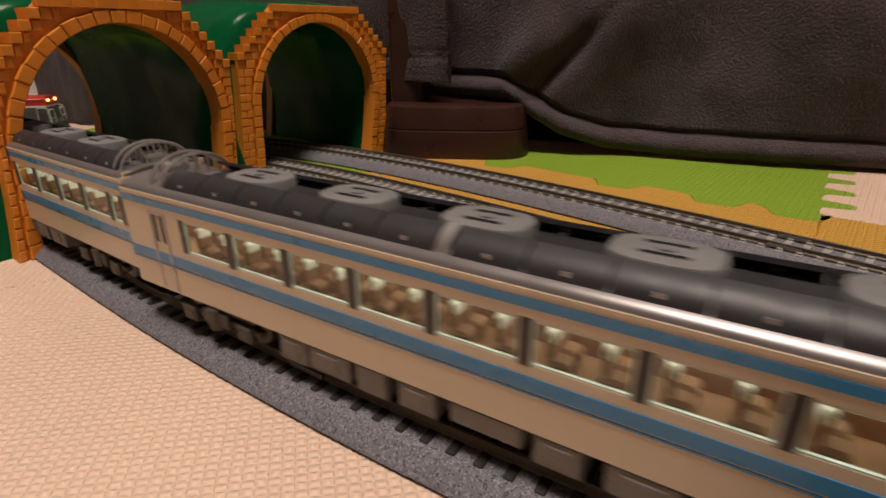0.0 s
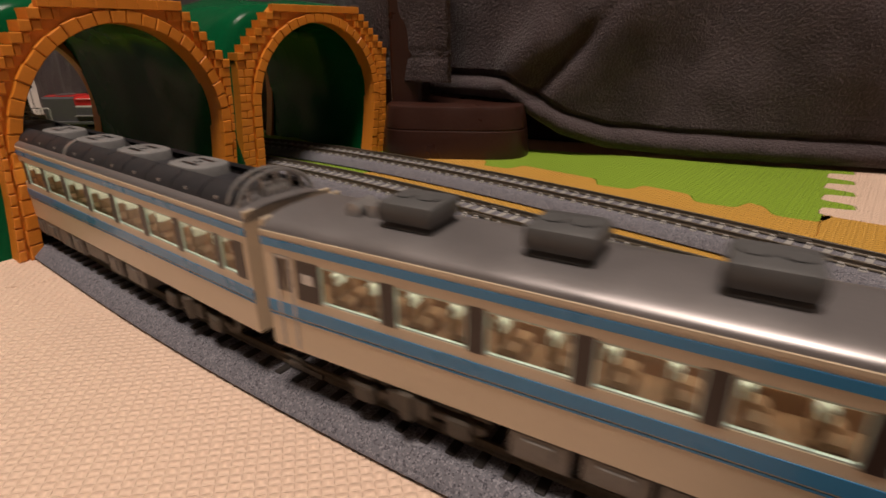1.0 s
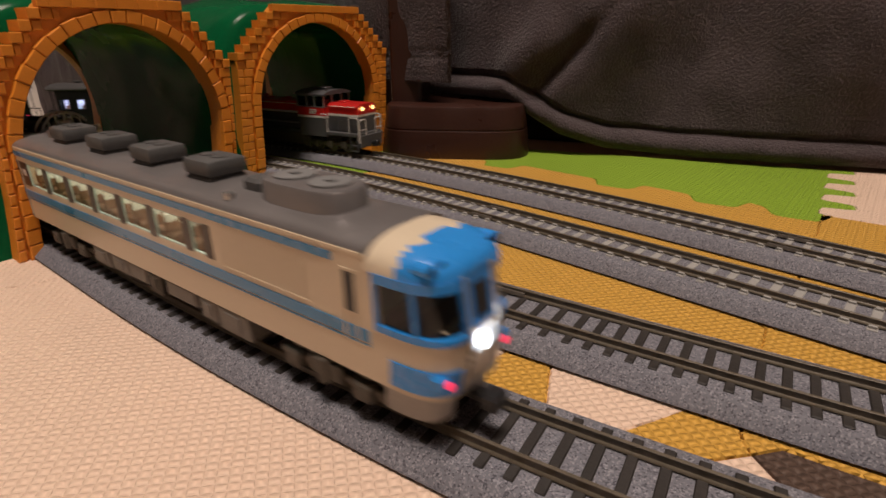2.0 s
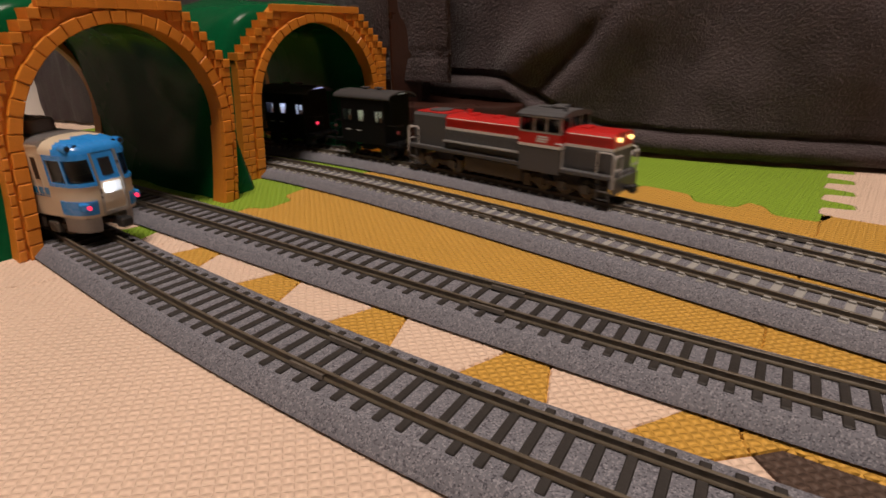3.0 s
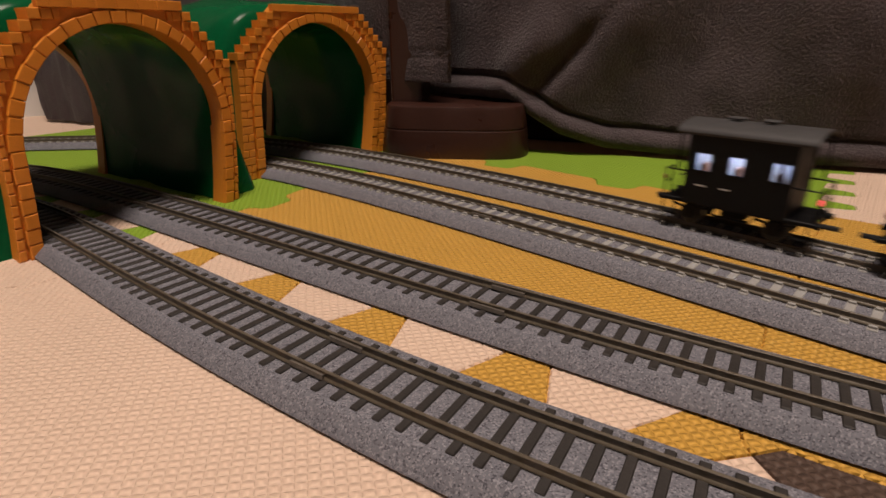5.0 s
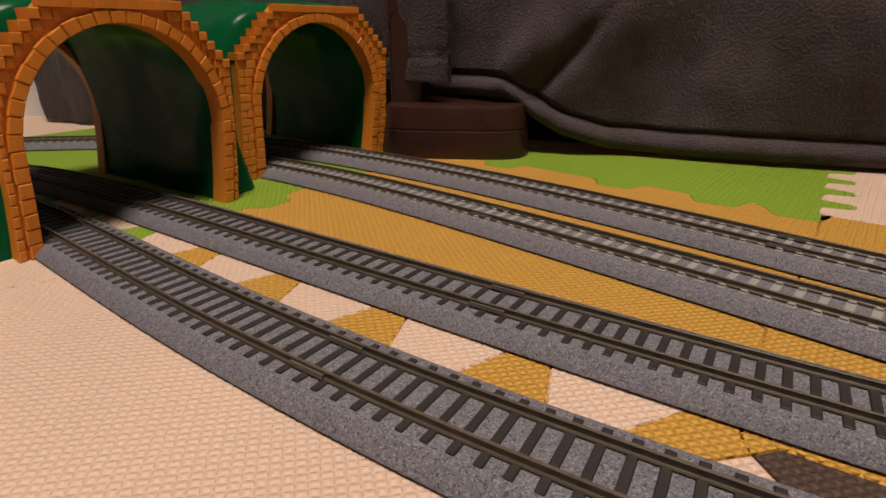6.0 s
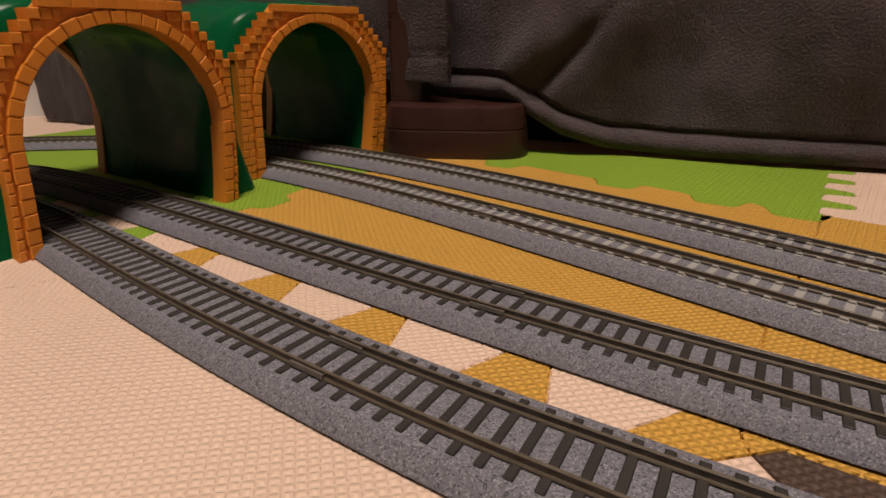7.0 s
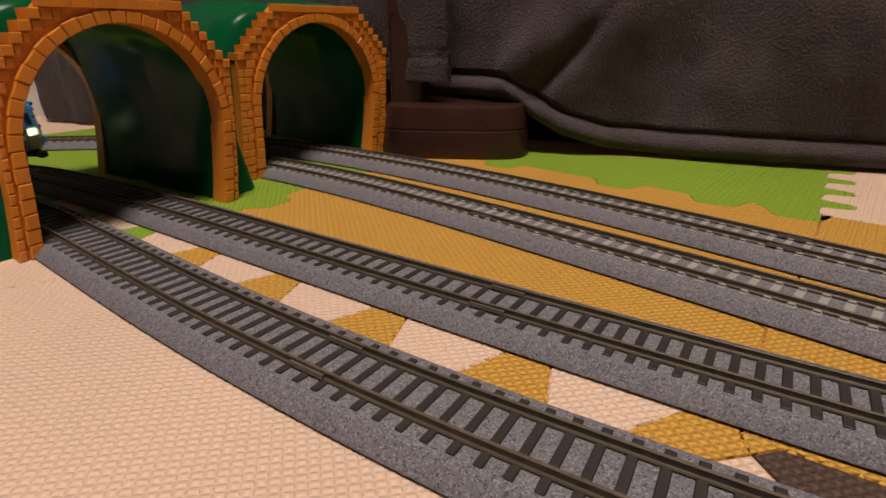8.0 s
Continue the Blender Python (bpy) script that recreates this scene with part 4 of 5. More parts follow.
def nose_patch(bm, p0, p1, z0, z1, off=0.0003, thick=0.0008, n=14, slant=0.0, mz=6):
    grids = []
    for o in (off, off - thick):
        g = []
        for j in range(mz + 1):
            z = z0 + (z1 - z0) * j / mz
            g.append([bm.verts.new(nose_point(p0 + (p1 - p0) * i / n + slant * j / mz, z, o)) for i in range(n + 1)])
        grids.append(g)
    a, b = grids
    for j in range(mz):
        for i in range(n):
            bm.faces.new((a[j][i], a[j][i + 1], a[j + 1][i + 1], a[j + 1][i]))
            bm.faces.new((b[j + 1][i], b[j + 1][i + 1], b[j][i + 1], b[j][i]))
    for i in range(n):
        bm.faces.new((b[0][i], b[0][i + 1], a[0][i + 1], a[0][i]))
        bm.faces.new((a[mz][i], a[mz][i + 1], b[mz][i + 1], b[mz][i]))
    for j in range(mz):
        bm.faces.new((a[j][0], a[j + 1][0], b[j + 1][0], b[j][0]))
        bm.faces.new((b[j][n], b[j + 1][n], a[j + 1][n], a[j][n]))
    bmesh.ops.recalc_face_normals(bm, faces=bm.faces)
    return bm


def cab_car(label, headlight, tail_red=True):
    car = thing("railcar", label, "model train", "express railcars")
    L = CARL / 2
    X = lambda mm: -L + (mm + 7) / 1000.0
    wins = [(X(11.5 + 22.2 * i), X(29.8 + 22.2 * i)) for i in range(6)] + [(X(144.5), X(152))]
    side_shell(car, -L, NX, wins)
    windows(car, wins, (X(4.0), X(156)))
    stripes(car, -L, X(219), X(208))
    interior(car, -L + 0.002, X(158), [X(13 + 11.1 * i) for i in range(12)])
    car_end(car, -L, -1)
    door(car, X(-3.2), X(2.6))
    roof(car, -L, X(219))
    bogie(car, X(36))
    bogie(car, X(201))
    underfloor(car, 9, X(62), X(176))
    for sy in (-1, 1):
        ya, yb = sorted((sy * HWB, sy * (HWB + 0.0003)))
        part("logo_plate", one_box(X(6), X(9.6), ya, yb, 0.0335, 0.0362), WHITEP, car, "small white lettered mark")
        for a, b in ((160, 186), (187, 198)):
            bm = bmesh.new()
            for i in range(22):
                z = 0.0285 + i * 0.00062
                box(bm, X(a), X(b), *sorted((sy * HWB, sy * (HWB + 0.00008))), z, z + 0.0004)
            box(bm, X(a), X(b), *sorted((sy * HWB, sy * (HWB + 0.0003))), 0.0278, 0.0282)
            part("louvre", bm, CREAM, car)
        fr = bmesh.new()
        for q in ((211, 211.7, 0.022, 0.041), (215.3, 216, 0.022, 0.041), (211.7, 215.3, 0.0403, 0.041)):
            box(fr, X(q[0]), X(q[1]), ya, yb, q[2], q[3])
        cd = part("crew_door", fr, CREAM, car)
        part("pane", one_box(X(211.8), X(215.2), ya, yb, 0.0300, 0.0400), BLACKP, cd)
    # nose skin below the windows, round the front
    bm = bmesh.new()
    nose_patch(bm, -90, 90, Z_B, 0.0282, 0.0, 0.0010, 48, mz=10)
    smooth(part("nose", bm, CREAM, car, "cream rounded cab nose"), 40)
    bm = bmesh.new()
    for p0, p1 in ((-90, -79), (-17.5, -15), (15, 17.5), (79, 90)):
        nose_patch(bm, p0, p1, 0.0282, 0.0420, 0.0, 0.0010, 6)
    part("pillar", bm, CREAM, car)
    # blue surround, screens
    for sg in (-1, 1):
        for p0, p1, z0, z1 in ((16.5, 83, 0.0275, 0.0292), (16.5, 83, 0.0396, 0.0420), (16.5, 19.5, 0.0292, 0.0396), (50, 53.5, 0.0292, 0.0396), (80, 83, 0.0292, 0.0396)):
            bm = nose_patch(bmesh.new(), *sorted((sg * p0, sg * p1)), z0, z1, 0.0005, 0.0014, 24)
            smooth(part("blue_surround", bm, BRIGHTBLUE, car, "bright blue windscreen surround"), 40)
    for sg in (-1, 1):
        bm = nose_patch(bmesh.new(), *sorted((sg * 18.5, sg * 81)), 0.0290, 0.0399, -0.0003, 0.0004, 24)
        smooth(part("windscreen", bm, TINT, car), 40)
    part("cab_back", one_box(X(219) - 0.001, X(219), -0.0140, 0.0140, 0.0200, 0.0445), CREAM, car)
    part("cab_desk", one_box(X(219), X(226), -0.0128, 0.0128, 0.0200, 0.0284), GREYP, car)
    # gangway door in the middle, with its frame and head lamp box
    bm = bmesh.new()
    for p0, p1, z0, z1 in ((-17, -14.2, 0.0135, 0.0420), (14.2, 17, 0.0135, 0.0420), (-17, 17, 0.0132, 0.0146)):
        nose_patch(bm, p0, p1, z0, z1, 0.0010, 0.0016, 6)
    part("door_frame", bm, METALM, car)
    bm = nose_patch(bmesh.new(), -14.2, 14.2, 0.0140, 0.0290, 0.0002, 0.001, 8)
    part("front_door", bm, CREAM, car)
    bm = nose_patch(bmesh.new(), -14.2, 14.2, 0.0290, 0.0416, 0.0001, 0.001, 8)
    part("door_panel", bm, BRIGHTBLUE, car)
    bm = nose_patch(bmesh.new(), -7.5, 7.5, 0.0312, 0.0392, 0.0005, 0.0005, 6)
    part("door_window", bm, BLACKP, car)
    lampb = nose_patch(bmesh.new(), -11, 11, 0.0232, 0.0278, 0.0007, 0.0006, 8)
    hb = part("train_sign", lampb, DIML if headlight is DIML else SIGNM, car, "lit destination box")
    f = nose_point(-5.5, 0.0258, 0.0009)
    part("head_lamp", cyl(bmesh.new(), f, f + Vector((0.0006, 0, 0)), 0.0018, 18), headlight, hb, "glowing white head lamp")
    # blue corner panels with tail lamps
    for sg in (-1, 1):
        bm = bmesh.new()
        nose_patch(bm, *sorted((sg * 22, sg * 72)), 0.0142, 0.0208, 0.0004, 0.0008, 18, slant=0)
        cp = part("blue_corner", bm, BRIGHTBLUE, car)
        f = nose_point(sg * 34, 0.0180, 0.0004)
        part("lamp_housing", one_box(f.x - 0.003, f.x + 0.0008, f.y - 0.0026, f.y + 0.0026, 0.0163, 0.0204, bevel=0.0008), BRIGHTBLUE, cp)
        part("tail_lamp", cyl(bmesh.new(), (f.x, f.y, f.z), (f.x + 0.0016, f.y, f.z), 0.0010, 14), REDL if tail_red else METALM, cp, "red tail lamp")
        f = nose_point(sg * 31, 0.0430, 0.0)
        for d in (-0.0018, 0.0018):
            lb = part("roof_lamp", cyl(bmesh.new(), (f.x - 0.006, f.y + d, 0.0447), (f.x - 0.0012, f.y + d, 0.0447), 0.0016, 14), BRIGHTBLUE, car)
            part("lens", cyl(bmesh.new(), (f.x - 0.0013, f.y + d, 0.0447), (f.x - 0.0009, f.y + d, 0.0447), 0.0011, 14), BLACKP, lb)
    # roof of the cab: cream cap with a blue brow
    bm = bmesh.new()
    rings = []
    K = 10
    for k in range(K + 1):
        th = math.pi / 2 * k / K
        z = 0.0419 + (Z_R - 0.0419) * math.sin(th) ** 0.85
        ring = []
        for phi in np.linspace(-90, 90, 41):
            q = nose_point(phi, 0.0419, 0.0003)
            ring.append(bm.verts.new((NX + (q.x - NX) * (math.cos(th) ** 1.15), q.y * math.cos(th) ** 0.75, z)))
        rings.append(ring)
    for a, b in zip(rings, rings[1:]):
        for i in range(40):
            f = bm.faces.new((a[i], a[i + 1], b[i + 1], b[i]))
            f.material_index = 1 if f.calc_center_median().x > NX + 0.0095 else 0
    bmesh.ops.remove_doubles(bm, verts=bm.verts, dist=1e-6)
    cap = part("cab_roof", bm, CREAM, car, "cream cab roof with blue brow")
    cap.data.materials.append(BRIGHTBLUE)
    smooth(cap, 45)
    # skirt and coupler
    bm = bmesh.new()
    for sg in (-1, 1):
        nose_patch(bm, *sorted((sg * 20, sg * 80)), 0.0048, 0.0128, -0.0016, 0.001, 14)
    part("skirt", bm, SKIRTM, car, "pale grey skirt")
    bm = cyl(bmesh.new(), (0.1115, 0, 0.0085), (0.1275, 0, 0.0085), 0.0018, 10)
    box(bm, 0.1245, 0.1300, -0.0028, 0.0028, 0.0062, 0.0110, bevel=0.0008)
    part("coupler", bm, BLACKP, car)
    # roof units
    for i, mm in enumerate((31, 67, 103, 139)):
        x = X(mm)
        bm = bmesh.new()
        box(bm, x - 0.0068, x + 0.0068, -0.0064, 0.0064, Z_R - 0.002, Z_R + 0.0010, bevel=0.0006)
        box(bm, x - 0.0076, x + 0.0076, -0.0070, 0.0070, Z_R + 0.0010, Z_R + 0.0064, bevel=0.0016, seg=2)
        ac = smooth(part("air_conditioner", bm, DARKBOX, car, "dark grey roof air conditioner"), 35)
        bm = bmesh.new()
        for d in (-0.0031, 0.0031):
            cyl(bm, (x + d, 0, Z_R + 0.0060), (x + d, 0, Z_R + 0.0067), 0.0026, 16)
        part("fan_cover", bm, DARKBOX, ac)
    part("roof_box", one_box(X(160), X(168), -0.0048, 0.0048, Z_R - 0.001, Z_R + 0.0034, bevel=0.001), DARKBOX, car)
    for y in (-0.0075, 0.0075):
        bm = cyl(bmesh.new(), (X(163), y * 1.5, Z_R - 0.004), (X(163), y * 1.5, Z_R + 0.0012), 0.0008, 8)
        cyl(bm, (X(163), y * 1.5, Z_R - 0.001), (X(163), y * 1.5, Z_R + 0.0008), 0.0017, 12)
        part("vent", bm, METALM, car)
    bm = bmesh.new()
    rings = []
    for z, k in ((Z_R - 0.003, 1.0), (Z_R + 0.0046, 0.97), (Z_R + 0.0054, 0.93), (Z_R + 0.0056, 0.85)):
        ring = []
        for a in np.linspace(0, 2 * math.pi, 40, endpoint=False):
            c, s = math.cos(a), math.sin(a)
            ring.append(bm.verts.new((X(186) + 0.0168 * k * math.copysign(abs(c) ** 0.6, c), 0.0090 * k * math.copysign(abs(s) ** 0.7, s), z)))
        rings.append(ring)
    for a, b in zip(rings, rings[1:]):
        for i in range(40):
            bm.faces.new((a[i], a[(i + 1) % 40], b[(i + 1) % 40], b[i]))
    bm.faces.new(rings[-1])
    hs = smooth(part("fan_housing", bm, ROOFG, car, "large oval grey roof fan housing"), 40)
    for d in (-0.0072, 0.0072):
        bm = cyl(bmesh.new(), (X(186) + d, 0, Z_R + 0.0054), (X(186) + d, 0, Z_R + 0.0062), 0.0058, 22)
        cyl(bm, (X(186) + d, 0, Z_R + 0.006), (X(186) + d, 0, Z_R + 0.0068), 0.0016, 12)
        part("fan_cover", bm, FANM, hs)
    bm = cyl(bmesh.new(), (X(14), -0.004, Z_R + 0.0012), (X(14), 0.004, Z_R + 0.0012), 0.0022, 14)
    cyl(bm, (X(18.5), 0, Z_R - 0.001), (X(18.5), 0, Z_R + 0.003), 0.0028, 14)
    part("roof_tank", bm, METALM, car)
    return settle(car)


BRIGHTBLUE = material("bright_blue_paint", (0.025, 0.24, 0.66), 0.28, spread=0.04, scale=60, fine=600, coat=0.3)
SIGNM = material("lit_sign", (0.9, 0.9, 0.95), 0.4, emit=(0.75, 0.88, 1.0), power=0.7)
SKIRTM = material("skirt_grey", (0.34, 0.32, 0.30), 0.45, spread=0.1, scale=150, fine=900)


# ---- the red shunting engine ----
def diesel():
    lo = thing("diesel_locomotive", "red and grey diesel shunting locomotive with white stripe, headlights on", "model train", "goods train")
    HB = 0.0118
    def hood(x0, x1, top, ends_grey=None):
        def shell(name, mat, xa, xb, z0, z1, hb, cap):
            bm = bmesh.new()
            pts = [(hb, z0), (hb, z1 - (0.0022 if cap else 0)), (hb - 0.0016, z1 - (0.0005 if cap else 0)), (hb - 0.0035, z1), (-hb + 0.0035, z1), (-hb + 0.0016, z1 - (0.0005 if cap else 0)), (-hb, z1 - (0.0022 if cap else 0)), (-hb, z0)] if cap else [(hb, z0), (hb, z1), (-hb, z1), (-hb, z0)]
            extrude_x(bm, pts, xa, xb)
            return smooth(part(name, bm, mat, lo), 30)
        shell("hood_lower", GREYP, x0, x1, 0.0175, 0.0305, HB, False)
        shell("white_stripe", WHITEP, x0, x1, 0.0305, 0.0322, HB + 0.0002, False)
        shell("hood", RED, x0, x1, 0.0322, top, HB, True)
        for sy in (-1, 1):
            x = x0 + 0.003
            while x < x1 - 0.007:
                bm = bmesh.new()
                for a, b, c, d in ((x, x + 0.0072, 0.0190, 0.0298),):
                    y = sy * (HB + 0.0001)
                    box(bm, a, b, y - 0.00015, y + 0.00015, c, d, bevel=0.0001)
                    for k in range(6):
                        box(bm, a + 0.001, b - 0.001, y - 0.00025, y + 0.00025, 0.0200 + k * 0.0016, 0.0207 + k * 0.0016)
                x += 0.0082
                part("louvre_door", bm, GREYP, lo)
        bm = bmesh.new()
        for sy in (-1, 1):
            tube(bm, [(x0 + 0.002, sy * (HB + 0.0006), top - 0.0022), (x1 - 0.002, sy * (HB + 0.0006), top - 0.0022)], 0.0003, 6)
        part("grab_rail", bm, WHITEP, lo)
    hood(-0.046, 0.018, 0.0405)
    hood(0.047, 0.0775, 0.0405)
    # grey radiator end of the long hood
    bm = extrude_x(bmesh.new(), [(HB + 0.0006, 0.0175), (HB + 0.0006, 0.0385), (HB - 0.001, 0.0404), (-HB + 0.001, 0.0404), (-HB - 0.0006, 0.0385), (-HB - 0.0006, 0.0175)], -0.0765, -0.046)
    part("radiator_hood", bm, GREYP, lo, "dark grey radiator end")
    part("hood_top", one_box(-0.0755, -0.047, -HB + 0.001, HB - 0.001, 0.0402, 0.0412, bevel=0.0006), RED, lo)
    part("radiator_fan", cyl(bmesh.new(), (-0.061, 0, 0.0408), (-0.061, 0, 0.0420), 0.0085, 28), GREYP, lo)
    for x in (-0.030, -0.010, 0.055):
        part("roof_hatch", one_box(x - 0.003, x + 0.003, -0.004, 0.004, 0.0400, 0.0418, bevel=0.0006), RED, lo)
    part("exhaust", cyl(bmesh.new(), (-0.037, 0.003, 0.040), (-0.037, 0.003, 0.0435), 0.0022, 12), RED, lo)
    # cab, hollow with panes
    CB, CX = 0.0165, 0.0325
    cab = part("cab", one_box(CX - 0.0145, CX + 0.0145, -CB, CB, 0.0130, 0.0285, bevel=0.0004), GREYP, lo)
    part("cab_stripe", one_box(CX - 0.0147, CX + 0.0147, -CB - 0.0002, CB + 0.0002, 0.0285, 0.0302), WHITEP, cab)
    part("cab_red_band", one_box(CX - 0.0145, CX + 0.0145, -CB, CB, 0.0302, 0.0370), RED, cab)
    for d in (-0.0141, -0.0040, 0.0045, 0.0141):
        for y in (-CB + 0.0005, CB - 0.0005):
            part("window_post", one_box(CX + d - 0.0006, CX + d + 0.0006, y - 0.0005, y + 0.0005, 0.0370, 0.0472), METALM, cab)
    for y in (-0.006, 0.006):
        for d in (-0.0141, 0.0141):
            part("window_post", one_box(CX + d - 0.0005, CX + d + 0.0005, y - 0.0006, y + 0.0006, 0.0370, 0.0472), METALM, cab)
    for y in (-CB + 0.0005, CB - 0.0005):
        part("window_beam", one_box(CX - 0.0145, CX + 0.0145, y - 0.0005, y + 0.0005, 0.0460, 0.0475), METALM, cab)
        part("window_sill", one_box(CX - 0.0145, CX + 0.0145, y - 0.0006, y + 0.0006, 0.0370, 0.0378), METALM, cab)
    for y in (-CB + 0.0004, CB - 0.0004):
        for a, b in ((-0.0135, -0.0043), (-0.0037, 0.0040), (0.0050, 0.0137)):
            part("pane", one_box(CX + a, CX + b, y - 0.0001, y + 0.0001, 0.0378, 0.0460), TINT, cab)
    for d in (-0.0141, 0.0141):
        part("pane", one_box(CX + d - 0.0001, CX + d + 0.0001, -0.0155, 0.0155, 0.0372, 0.0460), TINT, cab)
    part("cab_seat", one_box(CX - 0.006, CX + 0.008, -0.010, 0.010, 0.0370, 0.0410, bevel=0.001), BLACKP, cab)
    pts = [(CB + 0.001, 0.0468), (CB + 0.001, 0.0476), (0.0125, 0.0493), (0.006, 0.0503), (-0.006, 0.0503), (-0.0125, 0.0493), (-CB - 0.001, 0.0476), (-CB - 0.001, 0.0468)]
    rf = part("cab_roof", extrude_x(bmesh.new(), pts, CX - 0.0157, CX + 0.0157), GREYP, lo, "grey cab roof")
    part("roof_box", one_box(CX - 0.0005, CX + 0.0075, -0.0045, 0.0045, 0.0500, 0.0524, bevel=0.0008), GREYP, rf)
    part("roof_hatch", one_box(CX - 0.0095, CX - 0.0025, -0.0040, 0.0040, 0.0500, 0.0512, bevel=0.0005), GREYP, rf)
    part("whistle", cyl(bmesh.new(), (CX + 0.0115, -0.008, 0.049), (CX + 0.0115, -0.008, 0.0520), 0.0012, 8), GREYP, rf)
    for sy in (-1, 1):
        for k, (z, w) in enumerate(((0.0345, 0.0072), (0.0331, 0.0076), (0.0317, 0.0068))):
            part("logo_bar", one_box(CX - 0.0010 - 0.0004 * k, CX - 0.0010 - 0.0004 * k + w, *sorted((sy * CB, sy * (CB + 0.0003))), z, z + 0.0009), WHITEP, cab, "white lettered mark")
    # frame, steps, tanks, bogies
    part("running_board", one_box(-0.0795, 0.0795, -0.0158, 0.0158, 0.0148, 0.0175, bevel=0.0004), GREYP, lo)
    part("side_walk", one_box(-0.046, 0.018, -0.0160, 0.0160, 0.0222, 0.0232, bevel=0.0003), METALM, lo, "pale edge of the side walkway")
    bm = one_box(-0.028, 0.020, -0.0140, 0.0140, 0.0040, 0.0150, bevel=0.0012)
    part("fuel_tank", bm, BOGIEM, lo)
    for x, n in ((-0.050, 2), (0.048, 3)):
        bm = bmesh.new()
        span = 0.022 if n == 2 else 0.030
        for sy in (-1, 1):
            box(bm, x - span * 0.75, x + span * 0.75, sy * 0.0125 - 0.001, sy * 0.0125 + 0.001, 0.0055, 0.0085, bevel=0.0004)
            for d in np.linspace(-span / 2, span / 2, n):
                box(bm, x + d - 0.0028, x + d + 0.0028, sy * 0.0130 - 0.0016, sy * 0.0130 + 0.0014, 0.0040, 0.0098, bevel=0.0005)
            box(bm, x - span * 0.9, x - span * 0.72, sy * 0.0125 - 0.0016, sy * 0.0125 + 0.0016, 0.0025, 0.0110, bevel=0.0004)
            box(bm, x + span * 0.72, x + span * 0.9, sy * 0.0125 - 0.0016, sy * 0.0125 + 0.0016, 0.0025, 0.0110, bevel=0.0004)
        box(bm, x - 0.009, x + 0.009, -0.009, 0.009, 0.0060, 0.0150)
        bg = part("bogie", bm, BOGIEM, lo)
        for d in np.linspace(-span / 2, span / 2, n):
            w = bmesh.new()
            for sy in (-1, 1):
                cyl(w, (x + d, sy * 0.0068, 0.0056), (x + d, sy * 0.0096, 0.0056), 0.0056, 20)
            cyl(w, (x + d, -0.012, 0.0056), (x + d, 0.012, 0.0056), 0.001, 8)
            part("wheelset", w, RAILM, bg)
    for sx in (-1, 1):
        xb = sx * 0.0795
        bm = one_box(*sorted((xb, xb + sx * 0.0018)), -0.0150, 0.0150, 0.0060, 0.0160, bevel=0.0005)
        part("buffer_beam", bm, GREYP, lo)
        bm = cyl(bmesh.new(), (xb, 0, 0.0088), (xb + sx * 0.0055, 0, 0.0088), 0.0016, 10)
        box(bm, *sorted((xb + sx * 0.0045, xb + sx * 0.0085)), -0.0026, 0.0026, 0.0062, 0.0114, bevel=0.0008)
        part("coupler", bm, BLACKP, lo)
        for sy in (-1, 1):
            bm = bmesh.new()
            y = sy * 0.0148
            tube(bm, [(xb, y, 0.0100), (xb, y, 0.0290), (xb - sx * 0.0012, y, 0.0302), (xb - sx * 0.0085, y, 0.0302), (xb - sx * 0.0095, y, 0.0290), (xb - sx * 0.0095, y, 0.0170)], 0.0005, 6)
            tube(bm, [(xb + sx * 0.001, y, 0.0100), (xb + sx * 0.001, y, 0.0270), (xb + sx * 0.001, y - sy * 0.0010, 0.0285), (xb + sx * 0.001, y - sy * 0.0075, 0.0285), (xb + sx * 0.001, y - sy * 0.0085, 0.0270), (xb + sx * 0.001, y - sy * 0.0085, 0.0130)], 0.0005, 6)
            tube(bm, [(xb + sx * 0.001, y, 0.0205), (xb + sx * 0.001, y - sy * 0.0085, 0.0205)], 0.0004, 6)
            part("hand_rail", bm, RAILW, lo, "pale wire hand rail")
            st = bmesh.new()
            for z in (0.0030, 0.0075):
                box(st, *sorted((xb - sx * 0.008, xb - sx * 0.001)), *sorted((sy * 0.0130, sy * 0.0160)), z, z + 0.0006)
            for q in (0.008, 0.001):
                box(st, *sorted((xb - sx * q, xb - sx * (q - 0.0005))), *sorted((sy * 0.0150, sy * 0.0160)), 0.0030, 0.0150)
            part("step", st, GREYP, lo)
    for sy in (-1, 1):
        bm = tube(bmesh.new(), [(0.0485, sy * 0.0160, 0.0175), (0.0485, sy * 0.0160, 0.0310), (0.0475, sy * 0.0160, 0.0318), (0.0435, sy * 0.0166, 0.0318)], 0.0005, 6)
        part("hand_rail", bm, RAILW, lo)
        f = (0.0777, sy * 0.0068, 0.0368)
        hl = part("head_lamp", cyl(bmesh.new(), f, (0.0788, sy * 0.0068, 0.0368), 0.0013, 14), WARML, lo, "glowing warm head lamp")
        part("lamp_rim", tube(bmesh.new(), [(0.0786, sy * 0.0068 + 0.0019 * math.cos(a), 0.0368 + 0.0019 * math.sin(a)) for a in np.linspace(0, 2 * math.pi, 17)], 0.0003, 5), METALM, hl)
    for ob in lo.children_recursive:
        for v in ob.data.vertices:
            v.co.x *= 0.985
            v.co.z *= 0.965
    return lo


RAILW = material("rail_wire", (0.52, 0.50, 0.48), 0.45, spread=0.06)
COACHB = material("coach_black", (0.005, 0.005, 0.0055), 0.55, spread=0.2, scale=90, fine=900, spec=0.2)
COACHR = material("coach_roof", (0.050, 0.048, 0.049), 0.6, spec=0.3, spread=0.15, scale=90, fine=900)


